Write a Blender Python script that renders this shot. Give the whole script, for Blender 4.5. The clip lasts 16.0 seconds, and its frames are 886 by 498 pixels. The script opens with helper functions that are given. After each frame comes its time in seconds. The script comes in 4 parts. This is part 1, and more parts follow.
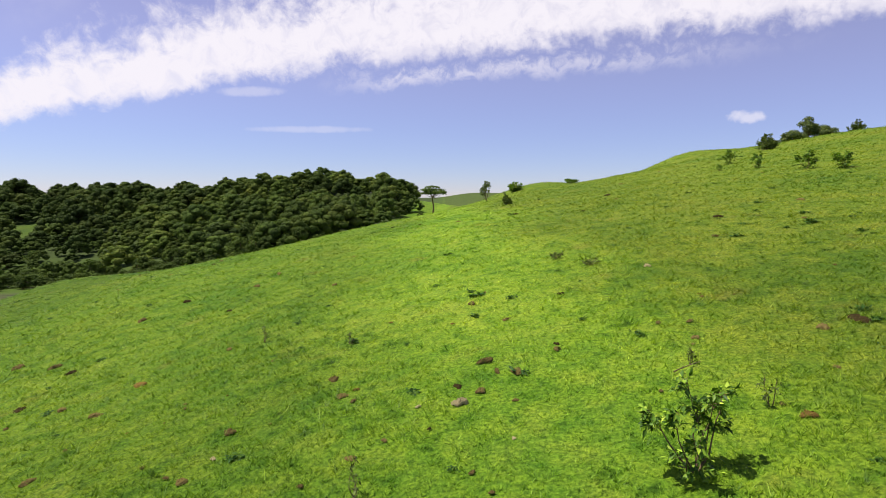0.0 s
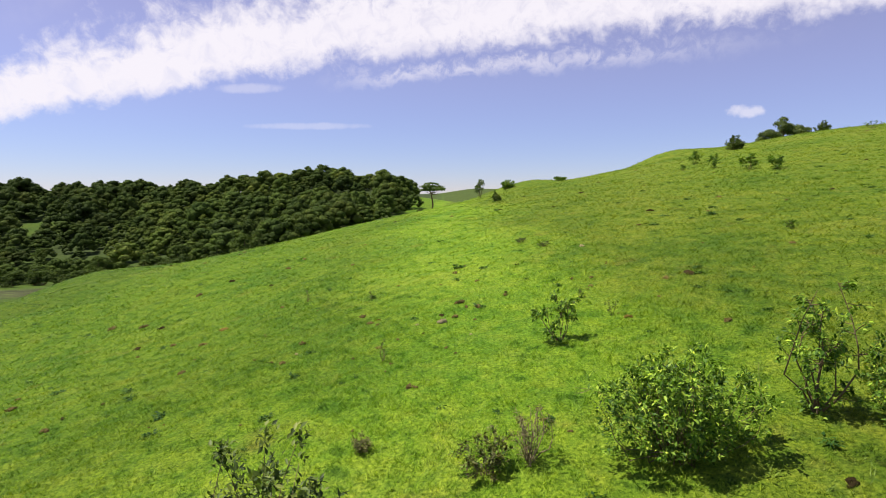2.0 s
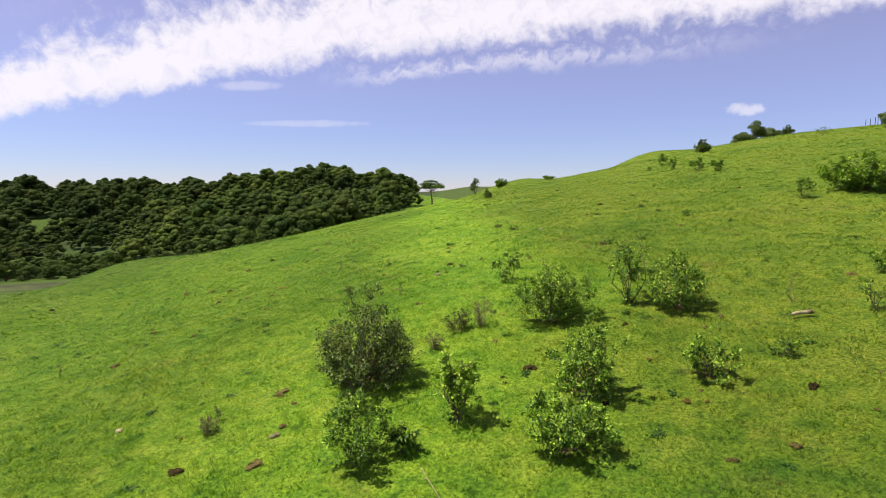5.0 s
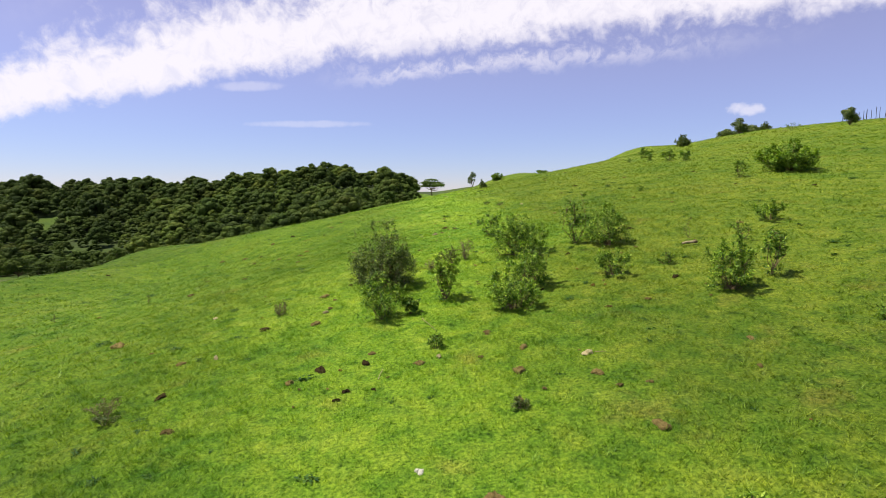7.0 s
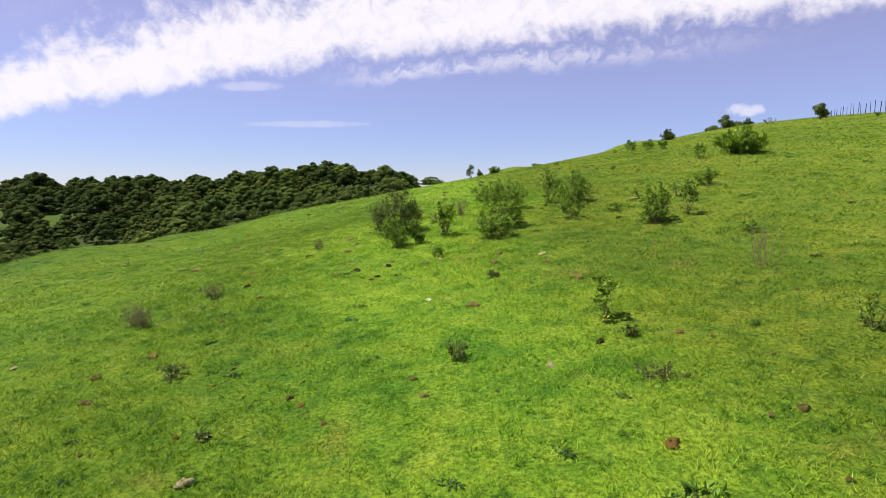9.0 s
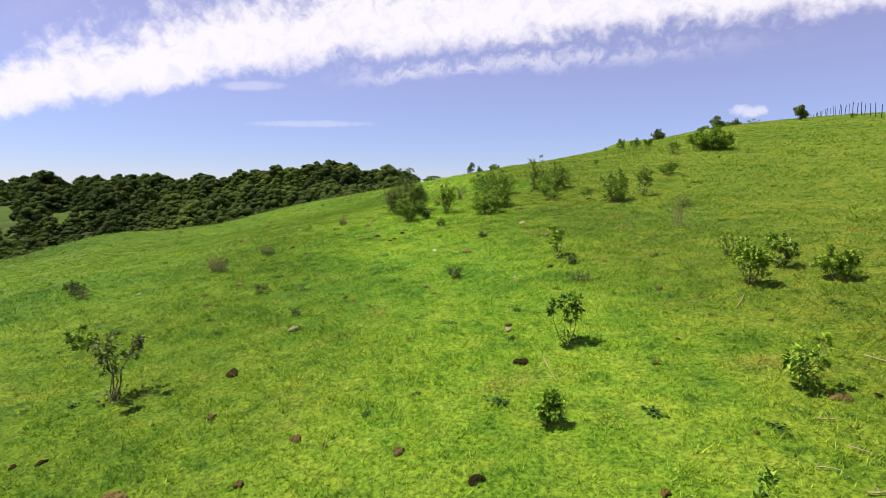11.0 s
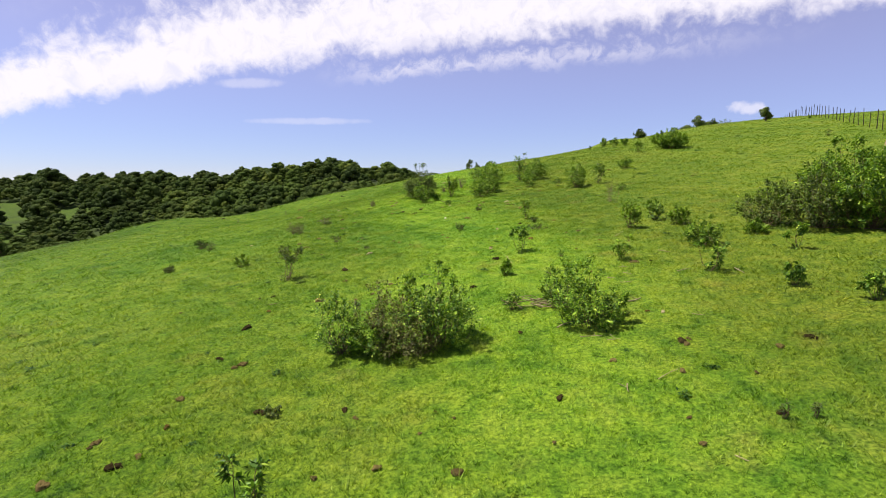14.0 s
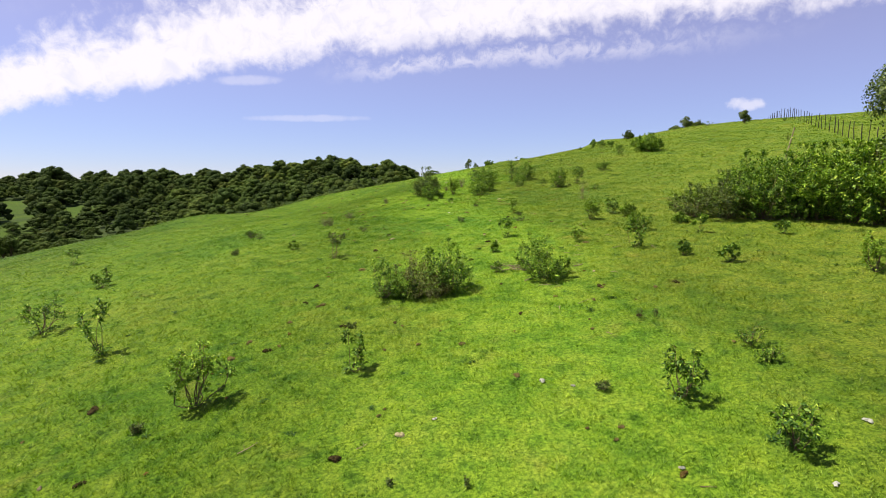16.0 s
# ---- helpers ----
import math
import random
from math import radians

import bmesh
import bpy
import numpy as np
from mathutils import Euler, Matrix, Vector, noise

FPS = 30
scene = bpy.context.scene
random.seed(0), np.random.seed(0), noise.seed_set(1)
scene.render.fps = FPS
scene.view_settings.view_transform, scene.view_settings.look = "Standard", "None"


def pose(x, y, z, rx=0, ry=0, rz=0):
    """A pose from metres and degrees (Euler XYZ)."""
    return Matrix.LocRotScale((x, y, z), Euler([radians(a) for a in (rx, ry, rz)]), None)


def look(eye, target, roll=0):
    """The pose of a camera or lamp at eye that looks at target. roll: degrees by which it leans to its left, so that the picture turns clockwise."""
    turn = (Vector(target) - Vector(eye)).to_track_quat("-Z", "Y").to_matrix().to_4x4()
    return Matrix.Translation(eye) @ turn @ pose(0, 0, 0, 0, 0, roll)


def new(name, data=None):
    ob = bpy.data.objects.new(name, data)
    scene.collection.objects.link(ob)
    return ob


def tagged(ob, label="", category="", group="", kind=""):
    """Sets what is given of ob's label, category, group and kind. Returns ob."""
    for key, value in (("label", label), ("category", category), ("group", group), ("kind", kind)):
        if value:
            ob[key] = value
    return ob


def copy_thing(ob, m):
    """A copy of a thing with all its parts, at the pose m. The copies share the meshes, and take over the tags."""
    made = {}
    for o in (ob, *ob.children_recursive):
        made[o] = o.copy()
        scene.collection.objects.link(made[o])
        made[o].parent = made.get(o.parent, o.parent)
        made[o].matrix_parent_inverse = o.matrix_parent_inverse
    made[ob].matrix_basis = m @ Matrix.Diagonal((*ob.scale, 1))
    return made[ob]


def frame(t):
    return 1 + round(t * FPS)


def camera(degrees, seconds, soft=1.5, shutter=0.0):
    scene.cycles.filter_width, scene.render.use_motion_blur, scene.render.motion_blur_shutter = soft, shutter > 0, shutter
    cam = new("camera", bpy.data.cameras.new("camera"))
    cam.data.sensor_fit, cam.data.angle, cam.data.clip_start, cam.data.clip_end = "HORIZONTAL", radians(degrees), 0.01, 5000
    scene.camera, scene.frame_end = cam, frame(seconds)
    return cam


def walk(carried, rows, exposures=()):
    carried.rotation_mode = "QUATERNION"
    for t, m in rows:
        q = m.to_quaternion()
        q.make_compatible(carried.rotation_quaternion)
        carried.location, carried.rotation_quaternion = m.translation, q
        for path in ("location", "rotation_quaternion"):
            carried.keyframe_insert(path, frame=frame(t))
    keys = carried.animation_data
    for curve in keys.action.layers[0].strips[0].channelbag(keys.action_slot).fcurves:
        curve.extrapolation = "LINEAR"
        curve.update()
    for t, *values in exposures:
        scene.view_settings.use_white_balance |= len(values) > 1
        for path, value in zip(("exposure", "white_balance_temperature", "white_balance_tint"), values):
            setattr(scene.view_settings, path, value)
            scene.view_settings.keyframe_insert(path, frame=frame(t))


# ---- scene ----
cam = camera(75.0, 16.0, soft=0.6)
PATH = [
    (0, (0.019, -0.109, 0.011), (0.018, 1.883, -0.172), 0.3),
    (0.5, (0.108, -1.339, -0.163), (0.106, 0.652, -0.345), 0.3),
    (1, (0.168, -2.597, -0.21), (0.167, -0.606, -0.393), 0.3),
    (1.5, (0.218, -3.78, -0.092), (0.217, -1.789, -0.28), 0.2),
    (2, (0.249, -4.885, 0.139), (0.249, -2.895, -0.057), 0.0),
    (2.5, (0.272, -5.98, 0.34), (0.272, -3.991, 0.139), -0.1),
    (3, (0.28, -7.088, 0.435), (0.281, -5.098, 0.23), -0.2),
    (3.5, (0.311, -8.189, 0.422), (0.312, -6.199, 0.218), -0.2),
    (4, (0.357, -9.312, 0.309), (0.358, -7.322, 0.106), -0.1),
    (4.2, (0.35, -9.683, 0.269), (0.353, -7.693, 0.066), -0.0),
    (6.3, (0.485, -14.2, -0.347), (0.487, -12.21, -0.553), 0.1),
    (6.5, (0.512, -14.768, -0.483), (0.512, -12.779, -0.686), 0.0),
    (7, (0.538, -15.884, -0.768), (0.538, -13.894, -0.971), 0.0),
    (7.5, (0.558, -16.999, -1.077), (0.558, -15.01, -1.279), 0.1),
    (8, (0.566, -18.101, -1.387), (0.566, -16.111, -1.59), 0.1),
    (8.5, (0.556, -19.19, -1.674), (0.556, -17.2, -1.876), 0.1),
    (9, (0.53, -20.269, -1.902), (0.531, -18.279, -2.104), 0.1),
    (9.2, (0.528, -20.636, -1.976), (0.529, -18.646, -2.175), 0.1),
    (11.3, (0.527, -25.031, -2.472), (0.521, -23.042, -2.675), 0.3),
    (11.5, (0.5, -25.579, -2.504), (0.498, -23.59, -2.708), 0.2),
    (12, (0.457, -26.697, -2.54), (0.455, -24.708, -2.747), 0.2),
    (12.5, (0.411, -27.848, -2.621), (0.408, -25.859, -2.83), 0.1),
    (13, (0.352, -29.007, -2.67), (0.349, -27.018, -2.88), 0.1),
    (13.5, (0.265, -30.193, -2.7), (0.264, -28.204, -2.912), 0.1),
    (14, (0.178, -31.388, -2.799), (0.178, -29.399, -3.01), 0.2),
    (14.5, (0.124, -32.625, -2.841), (0.124, -30.636, -3.052), 0.2),
    (15, (0.074, -33.88, -2.833), (0.075, -31.891, -3.046), 0.2),
    (15.5, (0.024, -35.172, -2.766), (0.026, -33.184, -2.982), 0.1),
    (16, (-0.05, -36.518, -2.645), (-0.047, -34.53, -2.866), 0.1),
]
walk(cam, [(t, look(e, g, r)) for t, e, g, r in PATH], [(0, 0.45), (4, 0.48), (9, 0.53), (16, 0.57)])

# ---- light ----
world = bpy.data.worlds.new("sky")
scene.world = world
world.use_nodes = True
wn, wl = world.node_tree.nodes, world.node_tree.links
wn.clear()
SUN = Vector((-0.50, 0.06, 1.00)).normalized()
sky = wn.new("ShaderNodeTexSky")
sky.sky_type = "NISHITA"
sky.sun_disc = False
sky.sun_elevation = math.asin(SUN.z)
sky.sun_rotation = math.atan2(SUN.x, SUN.y)
sky.altitude, sky.air_density, sky.dust_density, sky.ozone_density = 900.0, 1.0, 0.0, 3.0


def wmath(op, a, b=None, clamp=False):
    n = wn.new("ShaderNodeMath")
    n.operation, n.use_clamp = op, clamp
    for i, v in enumerate((a, b)):
        if v is None:
            continue
        if isinstance(v, (int, float)):
            n.inputs[i].default_value = v
        else:
            wl.new(v, n.inputs[i])
    return n.outputs[0]


def wstep(v, lo, hi):
    n = wn.new("ShaderNodeMapRange")
    n.interpolation_type = "SMOOTHSTEP"
    n.inputs["From Min"].default_value, n.inputs["From Max"].default_value = lo, hi
    wl.new(v, n.inputs["Value"])
    return n.outputs["Result"]


def wnoise(vec, scale, detail, rough=0.55, warp=0.0):
    n = wn.new("ShaderNodeTexNoise")
    n.inputs["Scale"].default_value, n.inputs["Detail"].default_value = scale, detail
    n.inputs["Roughness"].default_value, n.inputs["Distortion"].default_value = rough, warp
    wl.new(vec, n.inputs["Vector"])
    return n.outputs["Fac"]


# a sheet of high cloud seen in perspective: one broad band, a thin one below it, and scraps
coord = wn.new("ShaderNodeTexCoord").outputs["Generated"]
sep = wn.new("ShaderNodeSeparateXYZ")
wl.new(coord, sep.inputs[0])
dz, dy = wmath("MAXIMUM", sep.outputs["Z"], 0.03), wmath("MAXIMUM", sep.outputs["Y"], 0.05)
cu, cv = wmath("DIVIDE", sep.outputs["X"], dz), wmath("DIVIDE", sep.outputs["Y"], dz)
az, el = wmath("DIVIDE", sep.outputs["X"], dy), wmath("DIVIDE", sep.outputs["Z"], dy)
across = wmath("ADD", wmath("ADD", cv, wmath("MULTIPLY", cu, 0.48)), wmath("MULTIPLY", wmath("MULTIPLY", cu, cu), -0.03))
n_big, n_mid, n_fine = wnoise(coord, 5.0, 6.0, 0.55, 0.4), wnoise(coord, 17.0, 5.0, 0.6), wnoise(coord, 46.0, 4.0, 0.6)
n_ripple = wnoise(coord, 30.0, 5.0, 0.62, 0.6)


def centred(n, k):
    return wmath("MULTIPLY", wmath("SUBTRACT", n, 0.5), k)


ragged = wmath("ADD", across, wmath("ADD", wmath("ADD", centred(n_big, 0.9), centred(n_ripple, 1.1)), wmath("ADD", centred(n_mid, 0.9), centred(n_fine, 0.7))))
band = wmath("MULTIPLY", wstep(ragged, 2.25, 3.05), wmath("SUBTRACT", 1.0, wstep(ragged, 3.75, 4.5)))
band = wmath("MULTIPLY", band, wmath("ADD", 0.78, wmath("MULTIPLY", wstep(n_ripple, 0.30, 0.55), 0.22)))
thin = wmath("MULTIPLY", wstep(ragged, 4.45, 4.95), wmath("SUBTRACT", 1.0, wstep(ragged, 4.95, 5.45)))
thin = wmath("MULTIPLY", thin, wmath("MULTIPLY", wstep(cu, -1.3, -0.2), wmath("SUBTRACT", 1.0, wstep(cu, 0.6, 2.6))))
thin = wmath("MULTIPLY", thin, wmath("MULTIPLY", wmath("MULTIPLY", wstep(n_ripple, 0.30, 0.56), wstep(n_fine, 0.2, 0.5)), 0.52))


def scrap(a, e, ra, re, rag, dense):
    """A small cloud of its own, low over the horizon."""
    u, v = wmath("DIVIDE", wmath("SUBTRACT", az, a), ra), wmath("DIVIDE", wmath("SUBTRACT", el, e), re)
    d = wmath("ADD", wmath("ADD", wmath("MULTIPLY", u, u), wmath("MULTIPLY", v, v)), wmath("ADD", centred(n_mid, rag), centred(n_fine, rag)))
    return wmath("MULTIPLY", wmath("SUBTRACT", 1.0, wstep(d, 0.1, 1.1)), dense)


scraps = wmath("MAXIMUM", scrap(0.512, 0.137, 0.034, 0.013, 2.2, 0.55), wmath("MAXIMUM", scrap(-0.225, 0.112, 0.12, 0.007, 1.0, 0.26), scrap(-0.33, 0.175, 0.06, 0.010, 1.2, 0.30)))
veil = wmath("MULTIPLY", wmath("MULTIPLY", wstep(n_big, 0.38, 0.62), wstep(n_mid, 0.3, 0.65)), wmath("SUBTRACT", 1.0, wstep(across, 1.4, 2.8)))
veil = wmath("MULTIPLY", veil, 0.22)
cover = wmath("MAXIMUM", wmath("MAXIMUM", wmath("MULTIPLY", band, 0.97), thin), wmath("MAXIMUM", scraps, veil))
cover = wmath("MULTIPLY", cover, wstep(sep.outputs["Z"], 0.0, 0.06), True)
low_high = wn.new("ShaderNodeMix")
low_high.data_type = "RGBA"
wl.new(wstep(sep.outputs["Z"], 0.0, 0.32), low_high.inputs["Factor"])
low_high.inputs["A"].default_value = (0.73, 0.74, 1.04, 1)
low_high.inputs["B"].default_value = (1.70, 1.08, 1.13, 1)
zenith = wn.new("ShaderNodeMix")
zenith.data_type = "RGBA"
wl.new(wstep(sep.outputs["Z"], 0.36, 0.70), zenith.inputs["Factor"])
wl.new(low_high.outputs["Result"], zenith.inputs["A"])
zenith.inputs["B"].default_value = (0.85, 0.80, 0.90, 1)
tint = wn.new("ShaderNodeMix")
tint.data_type, tint.blend_type = "RGBA", "MULTIPLY"
tint.inputs["Factor"].default_value = 1.0
wl.new(zenith.outputs["Result"], tint.inputs["B"])
wl.new(sky.outputs[0], tint.inputs["A"])
mix = wn.new("ShaderNodeMix")
mix.data_type = "RGBA"
wl.new(cover, mix.inputs["Factor"])
wl.new(tint.outputs["Result"], mix.inputs["A"])
mix.inputs["B"].default_value = (8.2, 7.8, 8.4, 1)
back = wn.new("ShaderNodeBackground")
back.inputs["Strength"].default_value = 0.085
wl.new(mix.outputs["Result"], back.inputs["Color"])
wl.new(back.outputs[0], wn.new("ShaderNodeOutputWorld").inputs[0])

sun = new("sun", bpy.data.lights.new("sun", "SUN"))
sun.data.energy, sun.data.angle, sun.data.color = 5.0, radians(0.53), (1.0, 0.95, 0.86)
sun.rotation_euler = SUN.to_track_quat("Z", "Y").to_euler()


# ---- materials ----
class Mat:
    """A small node material: colour by ramps over noise, island or object random, with bump and optional leaf translucency."""

    def __init__(self, name, rough=0.7, spec=0.3):
        self.m = bpy.data.materials.new(name)
        self.m.use_nodes = True
        self.n, self.l = self.m.node_tree.nodes, self.m.node_tree.links
        self.b = self.n["Principled BSDF"]
        self.b.inputs["Roughness"].default_value = rough
        self.b.inputs["Specular IOR Level"].default_value = spec

    def noise(self, scale, detail=4.0, rough=0.55, stretch=None, kind="Object"):
        tc = self.n.new("ShaderNodeTexCoord")
        out = tc.outputs[kind]
        if stretch:
            mp = self.n.new("ShaderNodeMapping")
            mp.inputs["Scale"].default_value = stretch
            self.l.new(out, mp.inputs["Vector"])
            out = mp.outputs[0]
        t = self.n.new("ShaderNodeTexNoise")
        t.inputs["Scale"].default_value, t.inputs["Detail"].default_value, t.inputs["Roughness"].default_value = scale, detail, rough
        self.l.new(out, t.inputs["Vector"])
        return t.outputs["Fac"]

    def island(self):
        return self.n.new("ShaderNodeNewGeometry").outputs["Random Per Island"]

    def random(self):
        return self.n.new("ShaderNodeObjectInfo").outputs["Random"]

    def ramp(self, fac, *stops):
        r = self.n.new("ShaderNodeValToRGB")
        e = r.color_ramp.elements
        while len(e) < len(stops):
            e.new(0.5)
        for k, (p, col) in zip(e, stops):
            k.position, k.color = p, (*col, 1)
        self.l.new(fac, r.inputs[0])
        return r.outputs["Color"]

    def span(self, v, wobble, amount, lo, hi):
        """v, moved to and fro by a noise, from lo to hi as 0 to 1."""
        a = self.n.new("ShaderNodeMath")
        a.operation = "MULTIPLY_ADD"
        self.l.new(wobble, a.inputs[0])
        a.inputs[1].default_value, a.inputs[2].default_value = amount, -0.5 * amount
        s = self.n.new("ShaderNodeMath")
        self.l.new(a.outputs[0], s.inputs[0])
        self.l.new(v, s.inputs[1])
        k = self.n.new("ShaderNodeMapRange")
        k.inputs["From Min"].default_value, k.inputs["From Max"].default_value = lo, hi
        self.l.new(s.outputs[0], k.inputs["Value"])
        return k.outputs["Result"]

    def mix(self, fac, a, b, blend="MIX"):
        x = self.n.new("ShaderNodeMix")
        x.data_type, x.blend_type = "RGBA", blend
        for sock, v in (("Factor", fac), ("A", a), ("B", b)):
            if isinstance(v, (int, float)):
                x.inputs[sock].default_value = v
            elif isinstance(v, tuple):
                x.inputs[sock].default_value = (*v, 1)
            else:
                self.l.new(v, x.inputs[sock])
        return x.outputs["Result"]

    def colour(self, c):
        self.l.new(c, self.b.inputs["Base Color"])
        self.c = c
        return self

    def bump(self, fac, strength, dist):
        b = self.n.new("ShaderNodeBump")
        b.inputs["Strength"].default_value, b.inputs["Distance"].default_value = strength, dist
        self.l.new(fac, b.inputs["Height"])
        self.l.new(b.outputs[0], self.b.inputs["Normal"])
        return self

    def leafy(self, part):
        """Lets light through thin leaves and blades."""
        t, s = self.n.new("ShaderNodeBsdfTranslucent"), self.n.new("ShaderNodeMixShader")
        s.inputs[0].default_value = part
        self.l.new(self.mix(0.55, self.c, (0.85, 1.0, 0.25), "MULTIPLY"), t.inputs[0])
        self.l.new(self.b.outputs[0], s.inputs[1])
        self.l.new(t.outputs[0], s.inputs[2])
        self.l.new(s.outputs[0], self.n["Material Output"].inputs[0])
        return self


def grass_colours(m):
    patch = m.ramp(m.noise(0.16, 3.0), (0.32, (0.095, 0.215, 0.014)), (0.46, (0.170, 0.290, 0.018)), (0.58, (0.212, 0.325, 0.024)), (0.72, (0.245, 0.312, 0.036)))
    mott = m.ramp(m.noise(1.3, 5.0, 0.62), (0.32, (0.050, 0.150, 0.012)), (0.48, (0.160, 0.285, 0.018)), (0.66, (0.240, 0.335, 0.036)))
    both = m.mix(1.0, m.mix(0.5, patch, mott), (1.03, 0.99, 1.12), "MULTIPLY")
    # rank dark tufts, a hand or two across
    both = m.mix(0.85, both, m.ramp(m.noise(3.4, 4.0, 0.6), (0.29, (0.22, 0.36, 0.30)), (0.40, (0.78, 0.90, 0.84)), (0.52, (1.0, 1.0, 1.0)), (0.70, (1.26, 1.16, 1.1))), "MULTIPLY")
    # worn spots with dry reddish stalks
    both = m.mix(m.ramp(m.noise(0.75, 5.0, 0.6), (0.60, (0, 0, 0)), (0.76, (0.40, 0.40, 0.40))), both, (0.30, 0.21, 0.06))
    # lens falloff put into the colour: darker to both sides, olive on the right
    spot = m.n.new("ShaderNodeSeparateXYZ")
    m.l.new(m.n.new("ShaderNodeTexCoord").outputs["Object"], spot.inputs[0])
    side_falloff = m.ramp(m.span(spot.outputs["X"], m.noise(0.07, 4.0), 13.0, -26.0, 22.0), (0.0, (0.48, 0.50, 0.42)), (0.20, (0.64, 0.66, 0.56)), (0.36, (0.74, 0.74, 0.66)), (0.455, (0.69, 0.69, 0.64)), (0.53, (1.03, 1.01, 0.97)), (0.58, (1.04, 1.01, 0.97)), (0.64, (0.77, 0.67, 0.72)), (0.90, (0.80, 0.70, 0.76)))
    return m.mix(1.0, both, side_falloff, "MULTIPLY")


m_ground = Mat("pasture_turf", 0.9, 0.1)
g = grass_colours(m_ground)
fine = m_ground.noise(19.0, 6.0, 0.75)
g = m_ground.mix(0.9, g, m_ground.ramp(fine, (0.33, (0.12, 0.17, 0.12)), (0.45, (0.58, 0.64, 0.54)), (0.58, (1.22, 1.14, 1.02)), (0.74, (1.8, 1.6, 1.6))), "MULTIPLY")
att = m_ground.n.new("ShaderNodeAttribute")
att.attribute_name = "woodland"
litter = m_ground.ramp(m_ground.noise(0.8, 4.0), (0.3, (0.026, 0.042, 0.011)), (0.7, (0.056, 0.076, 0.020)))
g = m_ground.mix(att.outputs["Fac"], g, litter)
mud = m_ground.n.new("ShaderNodeAttribute")
mud.attribute_name = "mud"
g = m_ground.mix(mud.outputs["Fac"], g, m_ground.ramp(m_ground.noise(0.35, 5.0, 0.65, (0.4, 1.0, 1.0)), (0.35, (0.030, 0.034, 0.016)), (0.50, (0.062, 0.064, 0.026)), (0.60, (0.080, 0.105, 0.026)), (0.72, (0.180, 0.150, 0.070))))
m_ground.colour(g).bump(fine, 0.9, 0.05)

m_blade = Mat("grass_blades", 0.55, 0.25)
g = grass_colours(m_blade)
g = m_blade.mix(0.8, g, m_blade.ramp(m_blade.island(), (0.0, (0.52, 0.60, 0.52)), (0.30, (0.86, 0.92, 0.82)), (0.70, (1.20, 1.18, 1.08)), (0.95, (1.45, 1.38, 1.45)), (1.0, (1.8, 1.6, 2.4))), "MULTIPLY")
g = m_blade.mix(0.85, g, m_blade.ramp(m_blade.noise(13.0, 5.0, 0.78), (0.36, (0.24, 0.34, 0.24)), (0.47, (0.86, 0.94, 0.86)), (0.61, (1.55, 1.42, 1.35))), "MULTIPLY")
m_blade.colour(m_blade.mix(1.0, g, (1.36, 1.27, 1.20), "MULTIPLY")).leafy(0.35)


def leaf_mat(name, dark, mid, light, tip, gloss=0.50):
    m = Mat(name, gloss, 0.22)
    c = m.ramp(m.island(), (0.0, dark), (0.5, mid), (0.88, light), (1.0, tip))
    c = m.mix(0.65, c, m.ramp(m.noise(4.2, 3.0), (0.36, (0.38, 0.46, 0.38)), (0.64, (1.75, 1.6, 1.35))), "MULTIPLY")
    return m.colour(c).leafy(0.22)


LEAF = {
    "green": leaf_mat("shrub_leaf_green", (0.030, 0.076, 0.008), (0.098, 0.200, 0.016), (0.240, 0.370, 0.034), (0.430, 0.530, 0.070)),
    "dark": leaf_mat("shrub_leaf_dark", (0.030, 0.052, 0.012), (0.080, 0.120, 0.022), (0.150, 0.195, 0.040), (0.240, 0.280, 0.070)),
    "yellow": leaf_mat("shrub_leaf_yellow", (0.085, 0.175, 0.012), (0.185, 0.315, 0.022), (0.330, 0.460, 0.045), (0.480, 0.540, 0.070)),
    "brown": leaf_mat("dry_leaf", (0.075, 0.060, 0.022), (0.120, 0.125, 0.030), (0.200, 0.240, 0.048), (0.300, 0.260, 0.110)),
}
m_wood = Mat("shrub_bark", 0.85, 0.2)
m_wood.colour(m_wood.ramp(m_wood.noise(9.0, 5.0, 0.6, (1, 1, 0.2)), (0.3, (0.072, 0.050, 0.026)), (0.7, (0.220, 0.158, 0.086))))
m_dry = Mat("dry_twig", 0.85, 0.2)
m_dry.colour(m_dry.ramp(m_dry.noise(12.0, 4.0), (0.3, (0.140, 0.105, 0.052)), (0.7, (0.350, 0.280, 0.155))))
m_pale = Mat("bleached_wood", 0.85, 0.2)
m_pale.colour(m_pale.ramp(m_pale.noise(20.0, 5.0, 0.6, (1, 1, 0.3)), (0.3, (0.20, 0.15, 0.08)), (0.7, (0.46, 0.37, 0.21))))
m_forest = Mat("forest_leaf", 0.7, 0.08)
fc = m_forest.ramp(m_forest.noise(0.075, 4.0, 0.6), (0.32, (0.062, 0.098, 0.028)), (0.5, (0.105, 0.148, 0.038)), (0.68, (0.160, 0.186, 0.050)))
fc = m_forest.mix(0.45, fc, m_forest.ramp(m_forest.island(), (0.0, (0.5, 0.55, 0.5)), (0.6, (1.0, 1.0, 1.0)), (1.0, (1.7, 1.55, 1.3))), "MULTIPLY")
shade = m_forest.n.new("ShaderNodeAttribute")
shade.attribute_name = "tree_tone"
fc = m_forest.mix(1.0, fc, m_forest.ramp(shade.outputs["Fac"], (0.0, (0.42, 0.46, 0.36)), (0.40, (0.70, 0.74, 0.52)), (0.70, (0.92, 0.98, 0.66)), (0.88, (1.12, 1.14, 0.72)), (1.0, (1.35, 1.25, 0.85))), "MULTIPLY")
